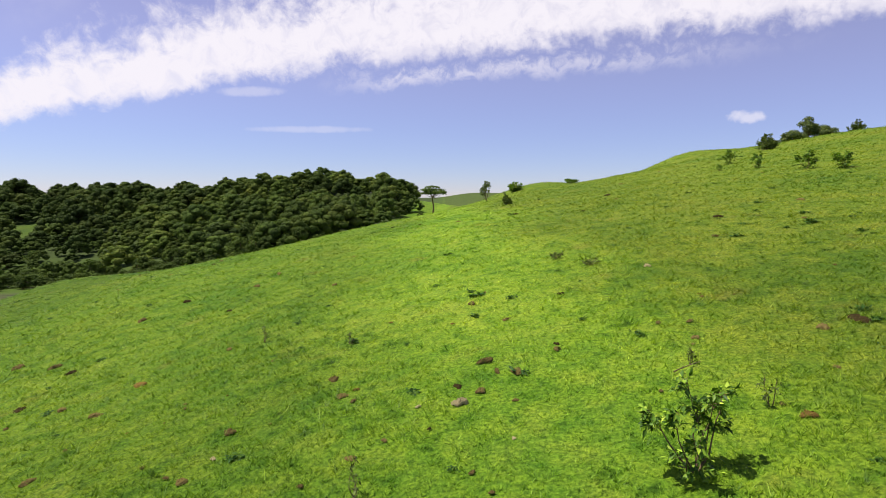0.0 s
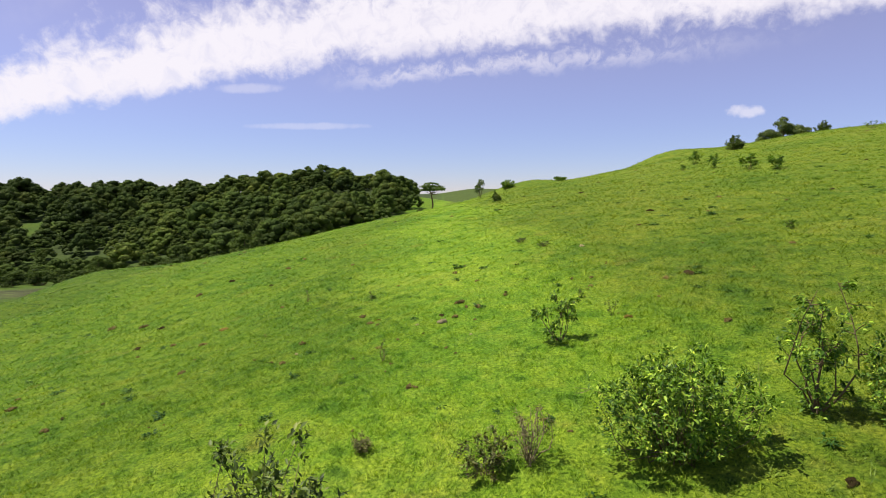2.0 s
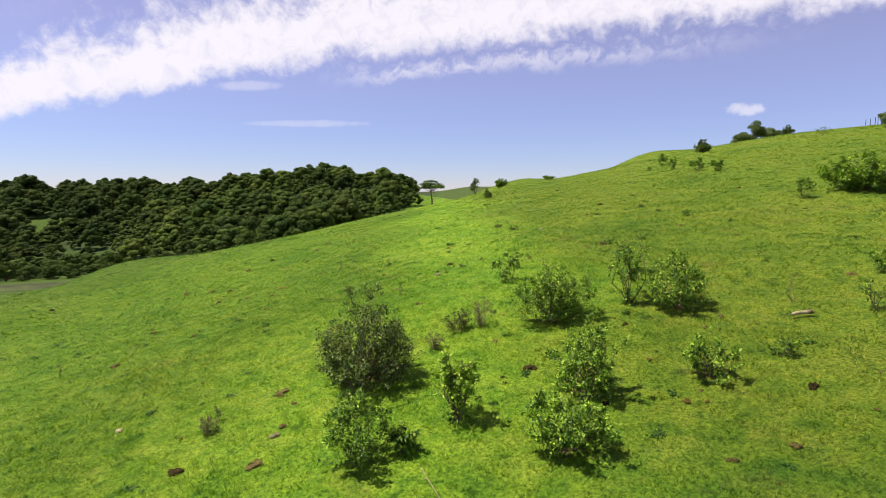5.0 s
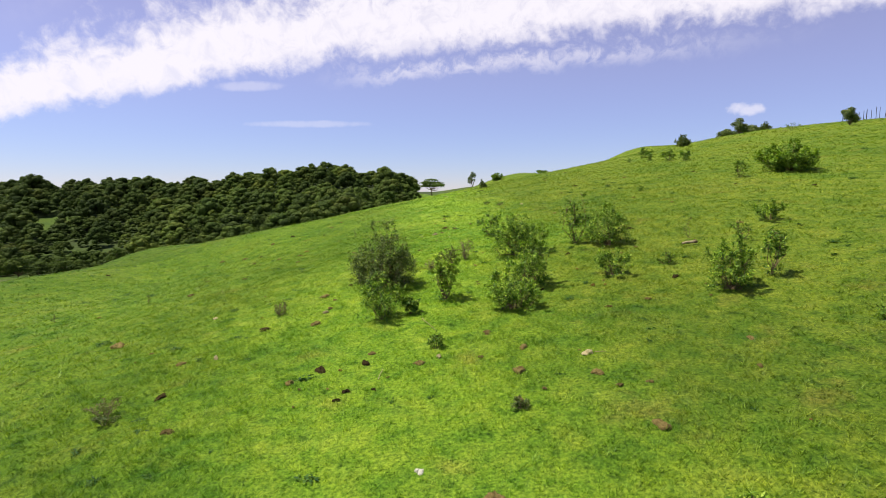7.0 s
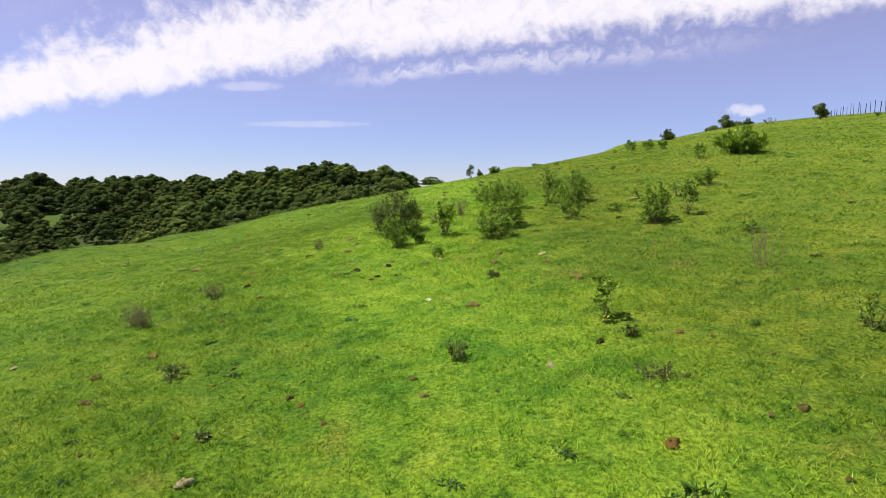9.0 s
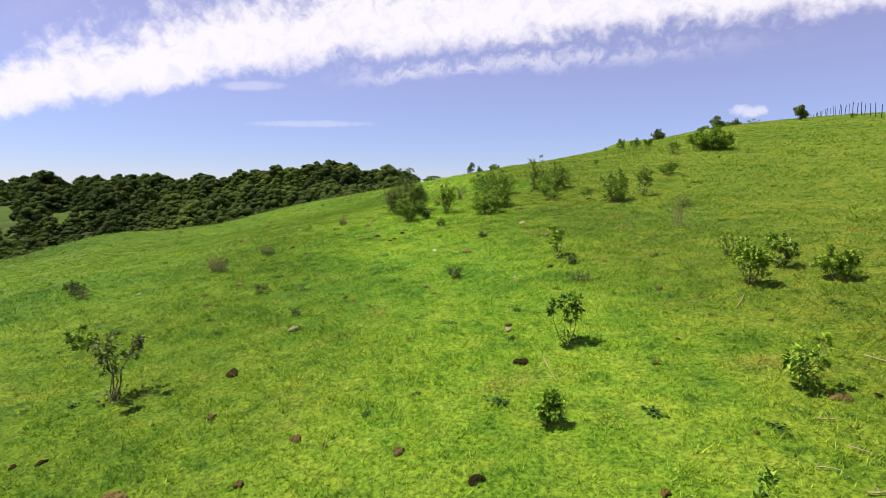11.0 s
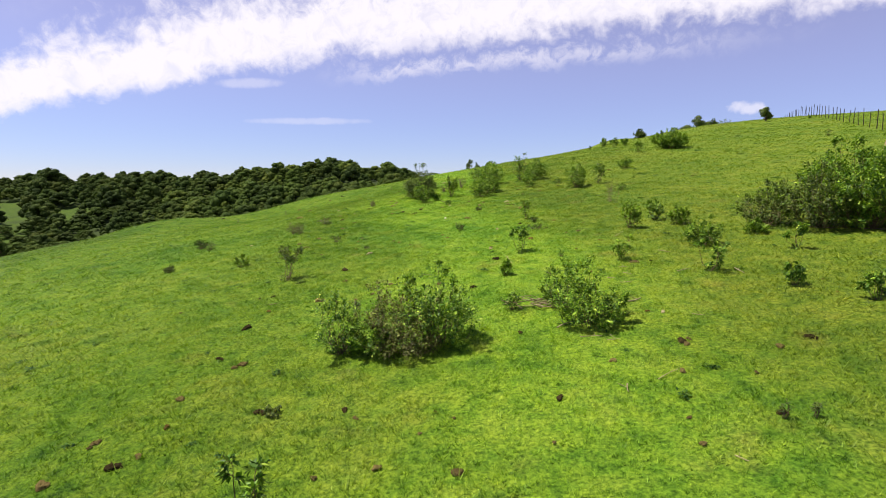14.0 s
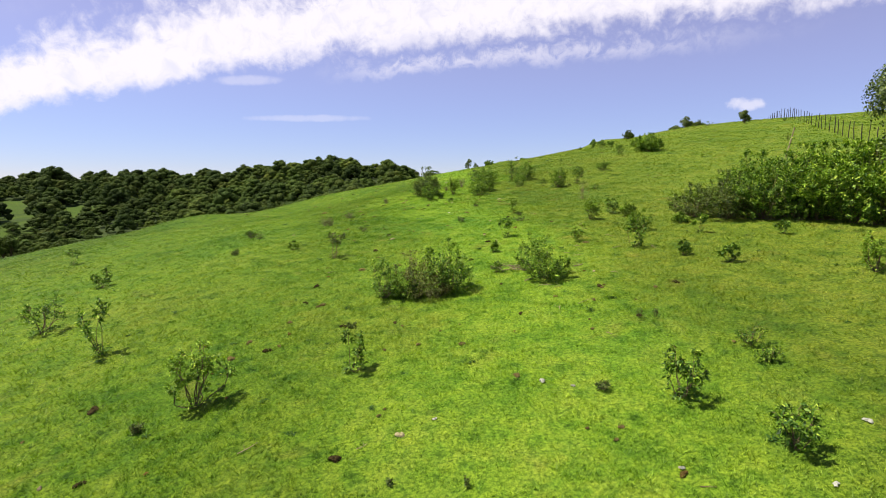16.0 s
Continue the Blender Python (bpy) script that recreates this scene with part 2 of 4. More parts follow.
m_forest.colour(fc).bump(m_forest.noise(1.1, 5.0, 0.65), 0.4, 0.4).leafy(0.30)


# ---- ground ----
MOUNDS = np.array([
    [0.65, 0.65, 0.60, 0.54, 0.47, 0.19, -0.49, -1.23, -1.58, -1.51],
    [0.19, 0.37, 0.54, 0.62, 0.77, 0.77, -0.09, -0.87, -1.10, -0.94],
    [-0.40, 0.04, 0.54, 0.64, 0.63, 0.87, 0.12, -0.46, -0.59, -0.52],
    [-0.91, 0.17, 0.74, 0.68, 0.58, 0.72, 0.34, 0.06, -0.31, -0.58],
    [-1.06, 0.44, 0.43, 0.49, 1.06, 0.66, 0.58, 0.64, -0.21, -0.94],
    [-0.93, -0.08, -0.29, 0.18, 0.83, 0.33, 0.45, 0.67, -0.13, -0.91],
    [-0.57, -0.36, -0.42, -0.21, 0.27, 0.72, 0.90, 0.44, -0.04, -0.39],
    [-0.20, -0.34, -0.53, -0.70, -0.51, 0.27, 0.86, 0.53, 0.15, 0.07],
    [0.13, -0.22, -0.59, -0.99, -1.22, -1.01, -0.40, -0.06, -0.11, 0.25],
])
KNOLLS = [(-33.3, 48.5, 1.27), (-22.5, 27.0, -1.73), (-24.0, 15.0, 0.57), (10.8, 70.0, 1.39), (27.5, 67.0, 0.98), (36.0, 53.0, 0.23), (-7.0, 48.0, 0.19), (-27.0, 6.0, -0.27), (19.0, 68.0, -0.81)]
# swells and hollows along the shoulder above the valley
SHOULDER = [(-46, 16, -0.15), (-46, 40, -0.19), (-46, 50, -0.11), (-40, 9, -0.16), (-40, 23, 0.16), (-40, 40, -0.38), (-34, 2, -0.14), (-34, 9, -0.36), (-34, 16, -0.21), (-34, 23, 0.11), (-34, 40, -0.24), (-34, 50, 0.29), (-28, 50, 0.32), (-22, 2, 0.24), (-22, 9, 0.37), (-22, 16, -0.24), (-22, 23, 0.3), (-22, 31, 0.21), (-16, 9, -0.28), (-16, 16, -0.65), (-16, 23, 0.38), (-10, 9, -0.28), (-10, 16, -0.26), (-10, 23, 0.12), (-10, 31, -0.24)]
PLANE = (-5.576, 0.1869, 0.0352)


def sstep(v, lo, hi):
    u = np.clip((v - lo) / (hi - lo), 0, 1)
    return u * u * (3 - 2 * u)


def bell(x, y, cx, cy, sx, sy):
    return np.exp(-((x - cx) / sx) ** 2 - ((y - cy) / sy) ** 2)


def height(x, y):
    """The lie of the land: the pasture slope with its swells and knolls, the valley beside it and the wooded hill behind."""
    x, y = np.asarray(x, float), np.asarray(y, float)
    near = PLANE[0] + PLANE[1] * x + PLANE[2] * y
    ex = np.exp(-((x[..., None] - (-68 + 17 * np.arange(9))) ** 2) / 450)
    ey = np.exp(-((y[..., None] - (-52 + 17 * np.arange(10))) ** 2) / 450)
    near = near + np.einsum("...i,ij,...j->...", ex, MOUNDS, ey)
    for kx, ky, kh in KNOLLS:
        near = near + kh * np.exp(-((x - kx) ** 2 + (y - ky) ** 2) / 40.5)
    for kx, ky, kh in SHOULDER:
        near = near + kh * np.exp(-((x - kx) ** 2 + (y - ky) ** 2) / 80)
    near = near + 0.30 * np.exp(-((x - 27.6) ** 2 + (y - 66.5) ** 2) / 11)
    near = near + 0.5 * np.exp(-((x + 20.5) ** 2 + (y - 13) ** 2) / 16)
    far = -22 + 28 * sstep(x, -70, 190)
    far = far + 24 * bell(x, y, -66, 352, 78, 75) + 5 * bell(x, y, -150, 350, 60, 60) + 18 * bell(x, y, -270, 385, 130, 90) + 9 * bell(x, y, 5, 215, 60, 70)
    far = far - 7 * bell(x, y, -150, 190, 80, 60)
    far = far + 4 * np.sin(x / 170 + 1) * np.sin(y / 210) * sstep(np.hypot(x, y), 450, 900)
    far = far + 13 * bell(x, y, 150, 3400, 900, 500)
    w = sstep(np.sqrt(((x - 4) / 72) ** 2 + ((y - 22) / 88) ** 2), 0.95, 1.6)
    return near * (1 - w) + far * w


def rough_ground(x, y):
    """Small bumps of a trodden pasture."""
    b = 0.030 * np.sin(1.9 * x + 0.7 * np.sin(0.9 * y)) * np.sin(1.6 * y + 0.8 * np.sin(1.1 * x))
    b = b + 0.018 * np.sin(4.3 * x + 1.3 * np.sin(2.1 * y)) * np.sin(3.9 * y + np.sin(2.7 * x))
    return b * (1 - sstep(np.hypot(x, y), 40, 90))


def ground_at(x, y):
    return float(height(np.array([x]), np.array([y]))[0] + rough_ground(np.array([x]), np.array([y]))[0])


def wooded(x, y):
    """How likely a tree stands there: the hill beyond the valley, with grassy clearings."""
    front = 205 + 45 * sstep(x, -60, -10) - 70 * sstep(x, -85, -150)
    inside = sstep(y, front - 12, front + 12) * (1 - sstep(y, 368, 385)) * (1 - sstep(x, -30, -14))
    inside = inside * (1 - 0.82 * (1 - sstep(y, 215, 250)) * sstep(x, -80, -120))
    clear = np.exp(-((x + 188 + 0.74 * (y - 217)) / 11) ** 2) * sstep(y, 196, 210) * (1 - sstep(y, 308, 318))
    along, side = -0.57 * (x + 206) + 0.82 * (y - 288), 0.82 * (x + 206) + 0.57 * (y - 288)
    clear = np.maximum(clear, np.exp(-((along + 12) / 38) ** 2 - (side / 13) ** 2))
    return inside * (1 - np.clip(1.6 * clear, 0, 1))


def np_mesh(name, verts, faces, smooth=False):
    me = bpy.data.meshes.new(name)
    verts, faces = np.asarray(verts, np.float32), np.asarray(faces, np.int32)
    k = faces.shape[1]
    me.vertices.add(len(verts))
    me.vertices.foreach_set("co", verts.ravel())
    me.loops.add(faces.size)
    me.loops.foreach_set("vertex_index", faces.ravel())
    me.polygons.add(len(faces))
    me.polygons.foreach_set("loop_start", np.arange(0, faces.size, k, dtype=np.int32))
    if smooth:
        me.polygons.foreach_set("use_smooth", np.ones(len(faces), bool))
    me.update(calc_edges=True)
    return me


def np_object(name, verts, faces, material, parent=None, smooth=False, label=""):
    me = np_mesh(name, verts, faces, smooth)
    me.materials.append(material.m)
    ob = new(name, me)
    ob.parent = parent
    return tagged(ob, label)


def lines(lo, hi, step, grow, limit):
    """Grid lines, close together from lo to hi and ever wider beyond, to plus and minus limit."""
    mid = list(np.arange(lo, hi + 1e-6, step))
    for sign in (-1, 1):
        v, s = (mid[-1] if sign > 0 else mid[0]), step
        ext = []
        while abs(v) < limit:
            s *= grow
            v += sign * s
            ext.append(v)
        mid = mid + ext if sign > 0 else ext[::-1] + mid
    return np.array(mid)


gx, gy = lines(-22, 22, 0.45, 1.06, 4600), lines(-36, 36, 0.45, 1.06, 4600)
GXX, GYY = np.meshgrid(gx, gy)
gz = height(GXX, GYY) + rough_ground(GXX, GYY)
nx, ny = len(gx), len(gy)
ij = np.arange(nx * ny).reshape(ny, nx)
gf = np.stack([ij[:-1, :-1], ij[:-1, 1:], ij[1:, 1:], ij[1:, :-1]], -1).reshape(-1, 4)
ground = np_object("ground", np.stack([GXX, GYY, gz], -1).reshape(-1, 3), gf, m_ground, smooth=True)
tagged(ground, "rolling green pasture sloping down into a valley", "ground", kind="structure")

wa = ground.data.attributes.new("woodland", "FLOAT", "POINT")
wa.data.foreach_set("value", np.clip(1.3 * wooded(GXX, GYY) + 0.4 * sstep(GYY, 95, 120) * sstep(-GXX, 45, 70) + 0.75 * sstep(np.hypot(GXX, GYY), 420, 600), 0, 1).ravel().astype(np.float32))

ma = ground.data.attributes.new("mud", "FLOAT", "POINT")
pool = ((GXX + 108) / 22) ** 2 + ((GYY - 128 - 0.25 * (GXX + 106)) / 13) ** 2 + 0.5 * np.sin(0.35 * GXX) * np.sin(0.5 * GYY + 0.1 * GXX)
ma.data.foreach_set("value", (1 - sstep(pool, 0.7, 1.25)).ravel().astype(np.float32))

# ---- grass ----
rng = np.random.default_rng(7)


def blades(tufts, each):
    """Short tufts of fine blades, thick where one comes near, wider and thinner sown further off."""
    x, y = rng.uniform(-46, 62, tufts * 14), rng.uniform(-33, 86, tufts * 14)
    d = np.maximum(np.maximum(6.0, np.abs(x) / 0.77), y + 1.0)
    keep = rng.uniform(0, 1, len(x)) < (6.0 / d) ** 2
    x, y, d = x[keep][:tufts], y[keep][:tufts], d[keep][:tufts]
    x, y, d = np.repeat(x, each), np.repeat(y, each), np.repeat(d, each)
    k = len(x)
    grow = d / 6.0
    x, y = x + rng.normal(0, 0.013, k) * grow, y + rng.normal(0, 0.013, k) * grow
    z = height(x, y) + rough_ground(x, y) - 0.004
    thick = 1.0 + 0.30 * np.sin(0.9 * x + 1.7 * np.sin(0.5 * y)) * np.sin(0.8 * y + np.sin(0.7 * x))
    thick = thick * (1.0 + 0.5 * np.sin(15 * x + 2.2 * np.sin(4.7 * y)) * np.sin(13 * y + 2.2 * np.sin(5.9 * x)))
    tall = np.repeat(rng.gamma(5.0, 0.0078, k // each), each)
    h = tall * rng.uniform(0.6, 1.15, k) * grow ** 0.2 * thick
    a, lean = rng.uniform(0, 2 * np.pi, k), rng.uniform(0.4, 1.4, k) * h * grow ** 0.45
    w = rng.uniform(0.0036, 0.0076, k) * grow
    b = rng.uniform(0, 2 * np.pi, k)
    base = np.stack([x, y, z], -1)
    side = np.stack([np.cos(a), np.sin(a), np.zeros(k)], -1) * w[:, None]
    tip = base + np.stack([np.cos(b) * lean, np.sin(b) * lean, h], -1)
    v = np.stack([base - side, base + side, tip], 1).reshape(-1, 3)
    return v, np.arange(3 * k).reshape(-1, 3)


v, f = blades(480000, 3)
tagged(np_object("grass", v, f, m_blade), "short bright green pasture grass over the slope", "grass", kind="stuff")


# ---- plants ----
def leaf_mesh(c, out, size, r):
    """Folded pointed leaves at the places c, turned outward and up."""
    k = len(c)
    ax = 0.8 * out + r.normal(0, 0.62, (k, 3))
    ax[:, 2] -= 0.30
    ax /= np.linalg.norm(ax, axis=1)[:, None]
    nrm = r.normal(0, 0.34, (k, 3)) + 0.5 * out + np.array([0, 0, 0.85])
    sd = np.cross(ax, nrm)
    sd /= np.linalg.norm(sd, axis=1)[:, None] + 1e-9
    up = np.cross(sd, ax)
    s = (size * r.uniform(0.6, 1.25, k))[:, None]
    wd = s * r.uniform(0.18, 0.27, (k, 1))
    tip = c + ax * s - up * s * 0.12
    mid = c + ax * s * 0.45 - up * s * 0.02
    v = np.stack([c, mid - sd * wd + up * s * 0.08, tip, mid + sd * wd + up * s * 0.08], 1).reshape(-1, 3)
    i = np.arange(k)[:, None] * 4
    f = np.stack([i + [0, 1, 2], i + [0, 2, 3]], 1).reshape(-1, 3)
    return v, f


def tubes(paths, sides=5):
    """Tapered stems along paths of (points, radii)."""
    vs, fs, n0 = [], [], 0
    for pts, rad in paths:
        pts = np.asarray(pts, float)
        d = np.gradient(pts, axis=0)
        d /= np.linalg.norm(d, axis=1)[:, None] + 1e-9
        u = np.cross(d, [0.31, 0.87, 0.39])
        u /= np.linalg.norm(u, axis=1)[:, None] + 1e-9
        w = np.cross(d, u)
        an = np.linspace(0, 2 * np.pi, sides, endpoint=False)
        ring = pts[:, None] + np.asarray(rad)[:, None, None] * (np.cos(an)[None, :, None] * u[:, None] + np.sin(an)[None, :, None] * w[:, None])
        m = len(pts)
        ids = n0 + np.arange(m * sides).reshape(m, sides)
        nxt = np.roll(ids, -1, axis=1)
        fs.append(np.stack([ids[:-1], nxt[:-1], nxt[1:], ids[1:]], -1).reshape(-1, 4))
        vs.append(ring.reshape(-1, 3))
        n0 += m * sides
    return np.concatenate(vs), np.concatenate(fs)


def bend(a, b, r, wobble, n=6):
    """A slightly crooked line from a to b."""
    t = np.linspace(0, 1, n)[:, None]
    p = a + (b - a) * t
    k = np.sin(np.pi * t) * r.normal(0, wobble, 3)
    return p + k + r.normal(0, wobble * 0.25, (n, 3)) * t * (1 - t) * 4


# stems, twigs per stem, leaves per twig, leaf size, spread of the crown's foot, leaf colour
KINDS = {
    "open": (7, 10, 11, 0.088, 0.40, "green", "open shrub with thin branching stems and green leaf tufts"),
    "airy": (8, 10, 11, 0.082, 0.40, "green", "airy green shrub with crooked stems and drooping leaves"),
    "fan": (11, 13, 16, 0.072, 0.30, "yellow", "airy yellow-green shrub with fanned stems and leaf tufts"),
    "tall": (8, 13, 12, 0.076, 0.30, "green", "tall straggly shrub with a leafy top and bare stems"),
    "sapling": (4, 9, 11, 0.104, 0.50, "green", "thin young shrub with a few green leaf tufts"),
    "yellowsap": (5, 9, 11, 0.090, 0.35, "yellow", "young yellow-green shrub with thin stems"),
    "flat": (6, 11, 10, 0.074, 0.60, "dark", "small shrub with bare crooked stems and flat dark crown"),
    "dead": (18, 9, 4, 0.036, 0.15, "brown", "dry brown twiggy shrub, nearly leafless"),
    "dead_tall": (16, 7, 2, 0.040, 0.40, "brown", "tall dry stems of a dead shrub with few leaves"),
    "twig": (3, 5, 4, 0.055, 0.30, "dark", "single dark upright stem with tiny leaves"),
    "low": (8, 8, 6, 0.068, 0.05, "green", "low green plant close to the grass"),
    "clump": (9, 7, 7, 0.048, 0.05, "dark", "low dark green weed clump in the grass"),
}
# shoots for each square metre, leaves on a shoot, leaf size, fall of the crown to its edge, bare twigs, leaf colour, young leaves
BUSHES = {
    "leafy": (42, 122, 0.058, 0.22, 0.10, "green", 0.30, "leafy green bush with many small leaves growing in the pasture"),
    "yellow": (40, 112, 0.063, 0.45, 0.12, "green", 0.42, "bright yellow-green leafy bush growing in the pasture"),
    "dark": (50, 100, 0.056, 0.58, 0.08, "dark", 0.05, "dense dark green bush with small leaves in the pasture"),
    "mixed": (44, 96, 0.062, 0.30, 0.26, "green", 0.18, "leafy green bush with bare brown twigs in the pasture"),
    "brown": (46, 92, 0.054, 0.30, 0.42, "brown", 0.20, "half-dry bush with brown twigs and sparse green leaves"),
    "thick_b": (26, 95, 0.066, 0.30, 0.40, "dark", 0.16, "half-dry olive brown bush at the edge of a thicket"),
    "thick_m": (26, 100, 0.070, 0.28, 0.10, "green", 0.20, "tall dull green bush in a dense thicket"),
    "thick_g": (26, 112, 0.074, 0.25, 0.03, "green", 0.55, "tall bright green broad-leaved bush in a dense thicket"),
}
LOW = {"low", "clump"}
serial = [0]


def plant_base(name, label, category, group, x, y):
    base = new(name)
    base.location = (x, y, ground_at(x, y) - 0.01)
    return tagged(base, label, category, group=group)


def bush(kind, x, y, h, w):
    """A bush of many upright shoots, each with its own spray of leaves, dark and twiggy within."""
    dense, per, size, fall, bare, col, young, label = BUSHES[kind]
    serial[0] += 1
    r = np.random.default_rng(100 + serial[0])
    base = plant_base("shrub", label, "shrub", "pasture shrubs", x, y)
    far = min(1.0, max(0.0, (math.hypot(x, max(y, 0.0)) - 5) / 22))
    n = int(min(150, max(16, dense * w * w * 0.8)) * (1 - 0.45 * far))
    big = max(0.5, min(2.4, (h * w) ** 0.5))
    size = size * (0.85 + 0.15 * big) * (1 + 0.9 * far)
    lobes = r.uniform(0, 6.28, 3)
    cs, outs, fresh = [], [], []
    groups = [[] for _ in range(7)]
    dry = []
    mains = []
    tops = r.uniform(0.76, 1.04, 7)
    for g in range(7):
        a = 2 * np.pi * g / 7
        mains.append(bend(np.array([np.cos(a), np.sin(a), 0]) * 0.02, np.array([np.cos(a) * w * 0.20, np.sin(a) * w * 0.20, 0.3 * h]), r, 0.03 * h))
        groups[g].append((mains[g], np.linspace(0.011, 0.007, 6) * big ** 0.8))
    spire = r.integers(0, n, max(1, n // 14))
    for s in range(n):
        sector = s % 7
        a, rho = 2 * np.pi * (sector + r.uniform(-0.5, 0.5)) / 7, r.uniform(0, 1) ** 0.5
        edge = 0.5 * w * (1 + 0.16 * np.sin(2 * a + lobes[0]) + 0.10 * np.sin(3 * a + lobes[1]))
        top_h = h * (1 - fall * rho ** (1.5 if fall < 0.6 else 0.9)) * r.uniform(0.74, 1.0) * tops[sector] * (0.92 + 0.12 * np.sin(3.3 * rho * np.cos(a - lobes[2])))
        if s in spire:
            rho *= 0.4
            top_h = h * r.uniform(0.90, 1.0)
        flat = np.array([np.cos(a), np.sin(a), 0.0])
        root = mains[sector][r.integers(0, 6)]
        if r.uniform() < 0.7:
            # a sucker from the ground, leafy from its foot
            root = flat * edge * rho * r.uniform(0.3, 0.65)
        tip = flat * edge * rho + np.array([0, 0, top_h])
        line = bend(root, tip, r, 0.06 * h)
        if root[2] == 0:
            line = np.vstack([mains[sector][0], 0.5 * (mains[sector][0] + root) + [0, 0, 0.01], line])
        thick = 0.0048 * big ** 0.8 * r.uniform(0.6, 1.3)
        path = (line, np.linspace(thick, thick * 0.35, len(line)))
        if r.uniform() < bare * 0.6:
            dry.append(path)
            for q in range(3):
                p = line[r.integers(len(line) - 4, len(line))]
                e = p + r.normal(0, 0.09, 3) * big + [0, 0, 0.08]
                dry.append((np.stack([p, (p + e) / 2 + r.normal(0, 0.012, 3), e]), np.array([0.5, 0.4, 0.2]) * thick))
            k = per // 3
        else:
            groups[s % 7].append(path)
            k = int(per * r.uniform(0.7, 1.25) * (1.7 if s in spire else 1.0))
        # sprays: a few short side shoots, each closely leaved
        sprays = r.integers(3, 6)
        t = np.sort(0.05 + 0.95 * r.uniform(0, 1, sprays) ** 0.8)
        t[-1] = 1.0
        o = flat * (0.35 + 0.65 * rho) + r.normal(0, 0.55, (sprays, 3))
        o[:, 2] = np.abs(o[:, 2]) * 0.6 + 0.25
        o[-1] = flat * 0.2 * rho + [0, 0, 1] + r.normal(0, 0.15, 3)
        o /= np.linalg.norm(o, axis=1)[:, None]
        at = np.stack([np.interp(t, np.linspace(0, 1, 6), line[-6:, c]) for c in range(3)], -1)
        reach = r.uniform(0.10, 0.22, sprays) * big ** 0.7 * (1.35 - 0.6 * t)
        reach[-1] = min(reach[-1], 0.10 * big)
        which = r.integers(0, sprays, k)
        u = r.uniform(0.05, 1.05, k)
        c = at[which] + o[which] * (u * reach[which])[:, None] + r.normal(0, 0.024 * big ** 0.6, (k, 3))
        ok = (c[:, 2] > 0.02) & (c[:, 2] < h * 1.04)
        cs.append(c[ok])
        outs.append(o[which][ok])
        fresh.append(((u > 0.55) & (c[:, 2] > 0.42 * top_h) & (r.uniform(0, 1, k) < young * 1.6))[ok])
    for g in groups:
        if g:
            v, f = tubes(g, 3)
            np_object("stem", v, f, m_wood, base)
    if dry:
        v, f = tubes(dry, 3)
        tagged(np_object("dead_wood", v, f, m_dry, base, label="bare dry brown twigs"), kind="stuff")
    cs, outs, fresh = np.concatenate(cs), np.concatenate(outs), np.concatenate(fresh)
    v, f = leaf_mesh(cs[~fresh], outs[~fresh], size, r)
    np_object("foliage", v, f, LEAF[col], base)
    if fresh.any():
        v, f = leaf_mesh(cs[fresh], outs[fresh], size, r)
        np_object("young_foliage", v, f, LEAF["yellow"] if col != "brown" else LEAF["green"], base, label="fresh lighter green leaves at the shoot tips")
    return base


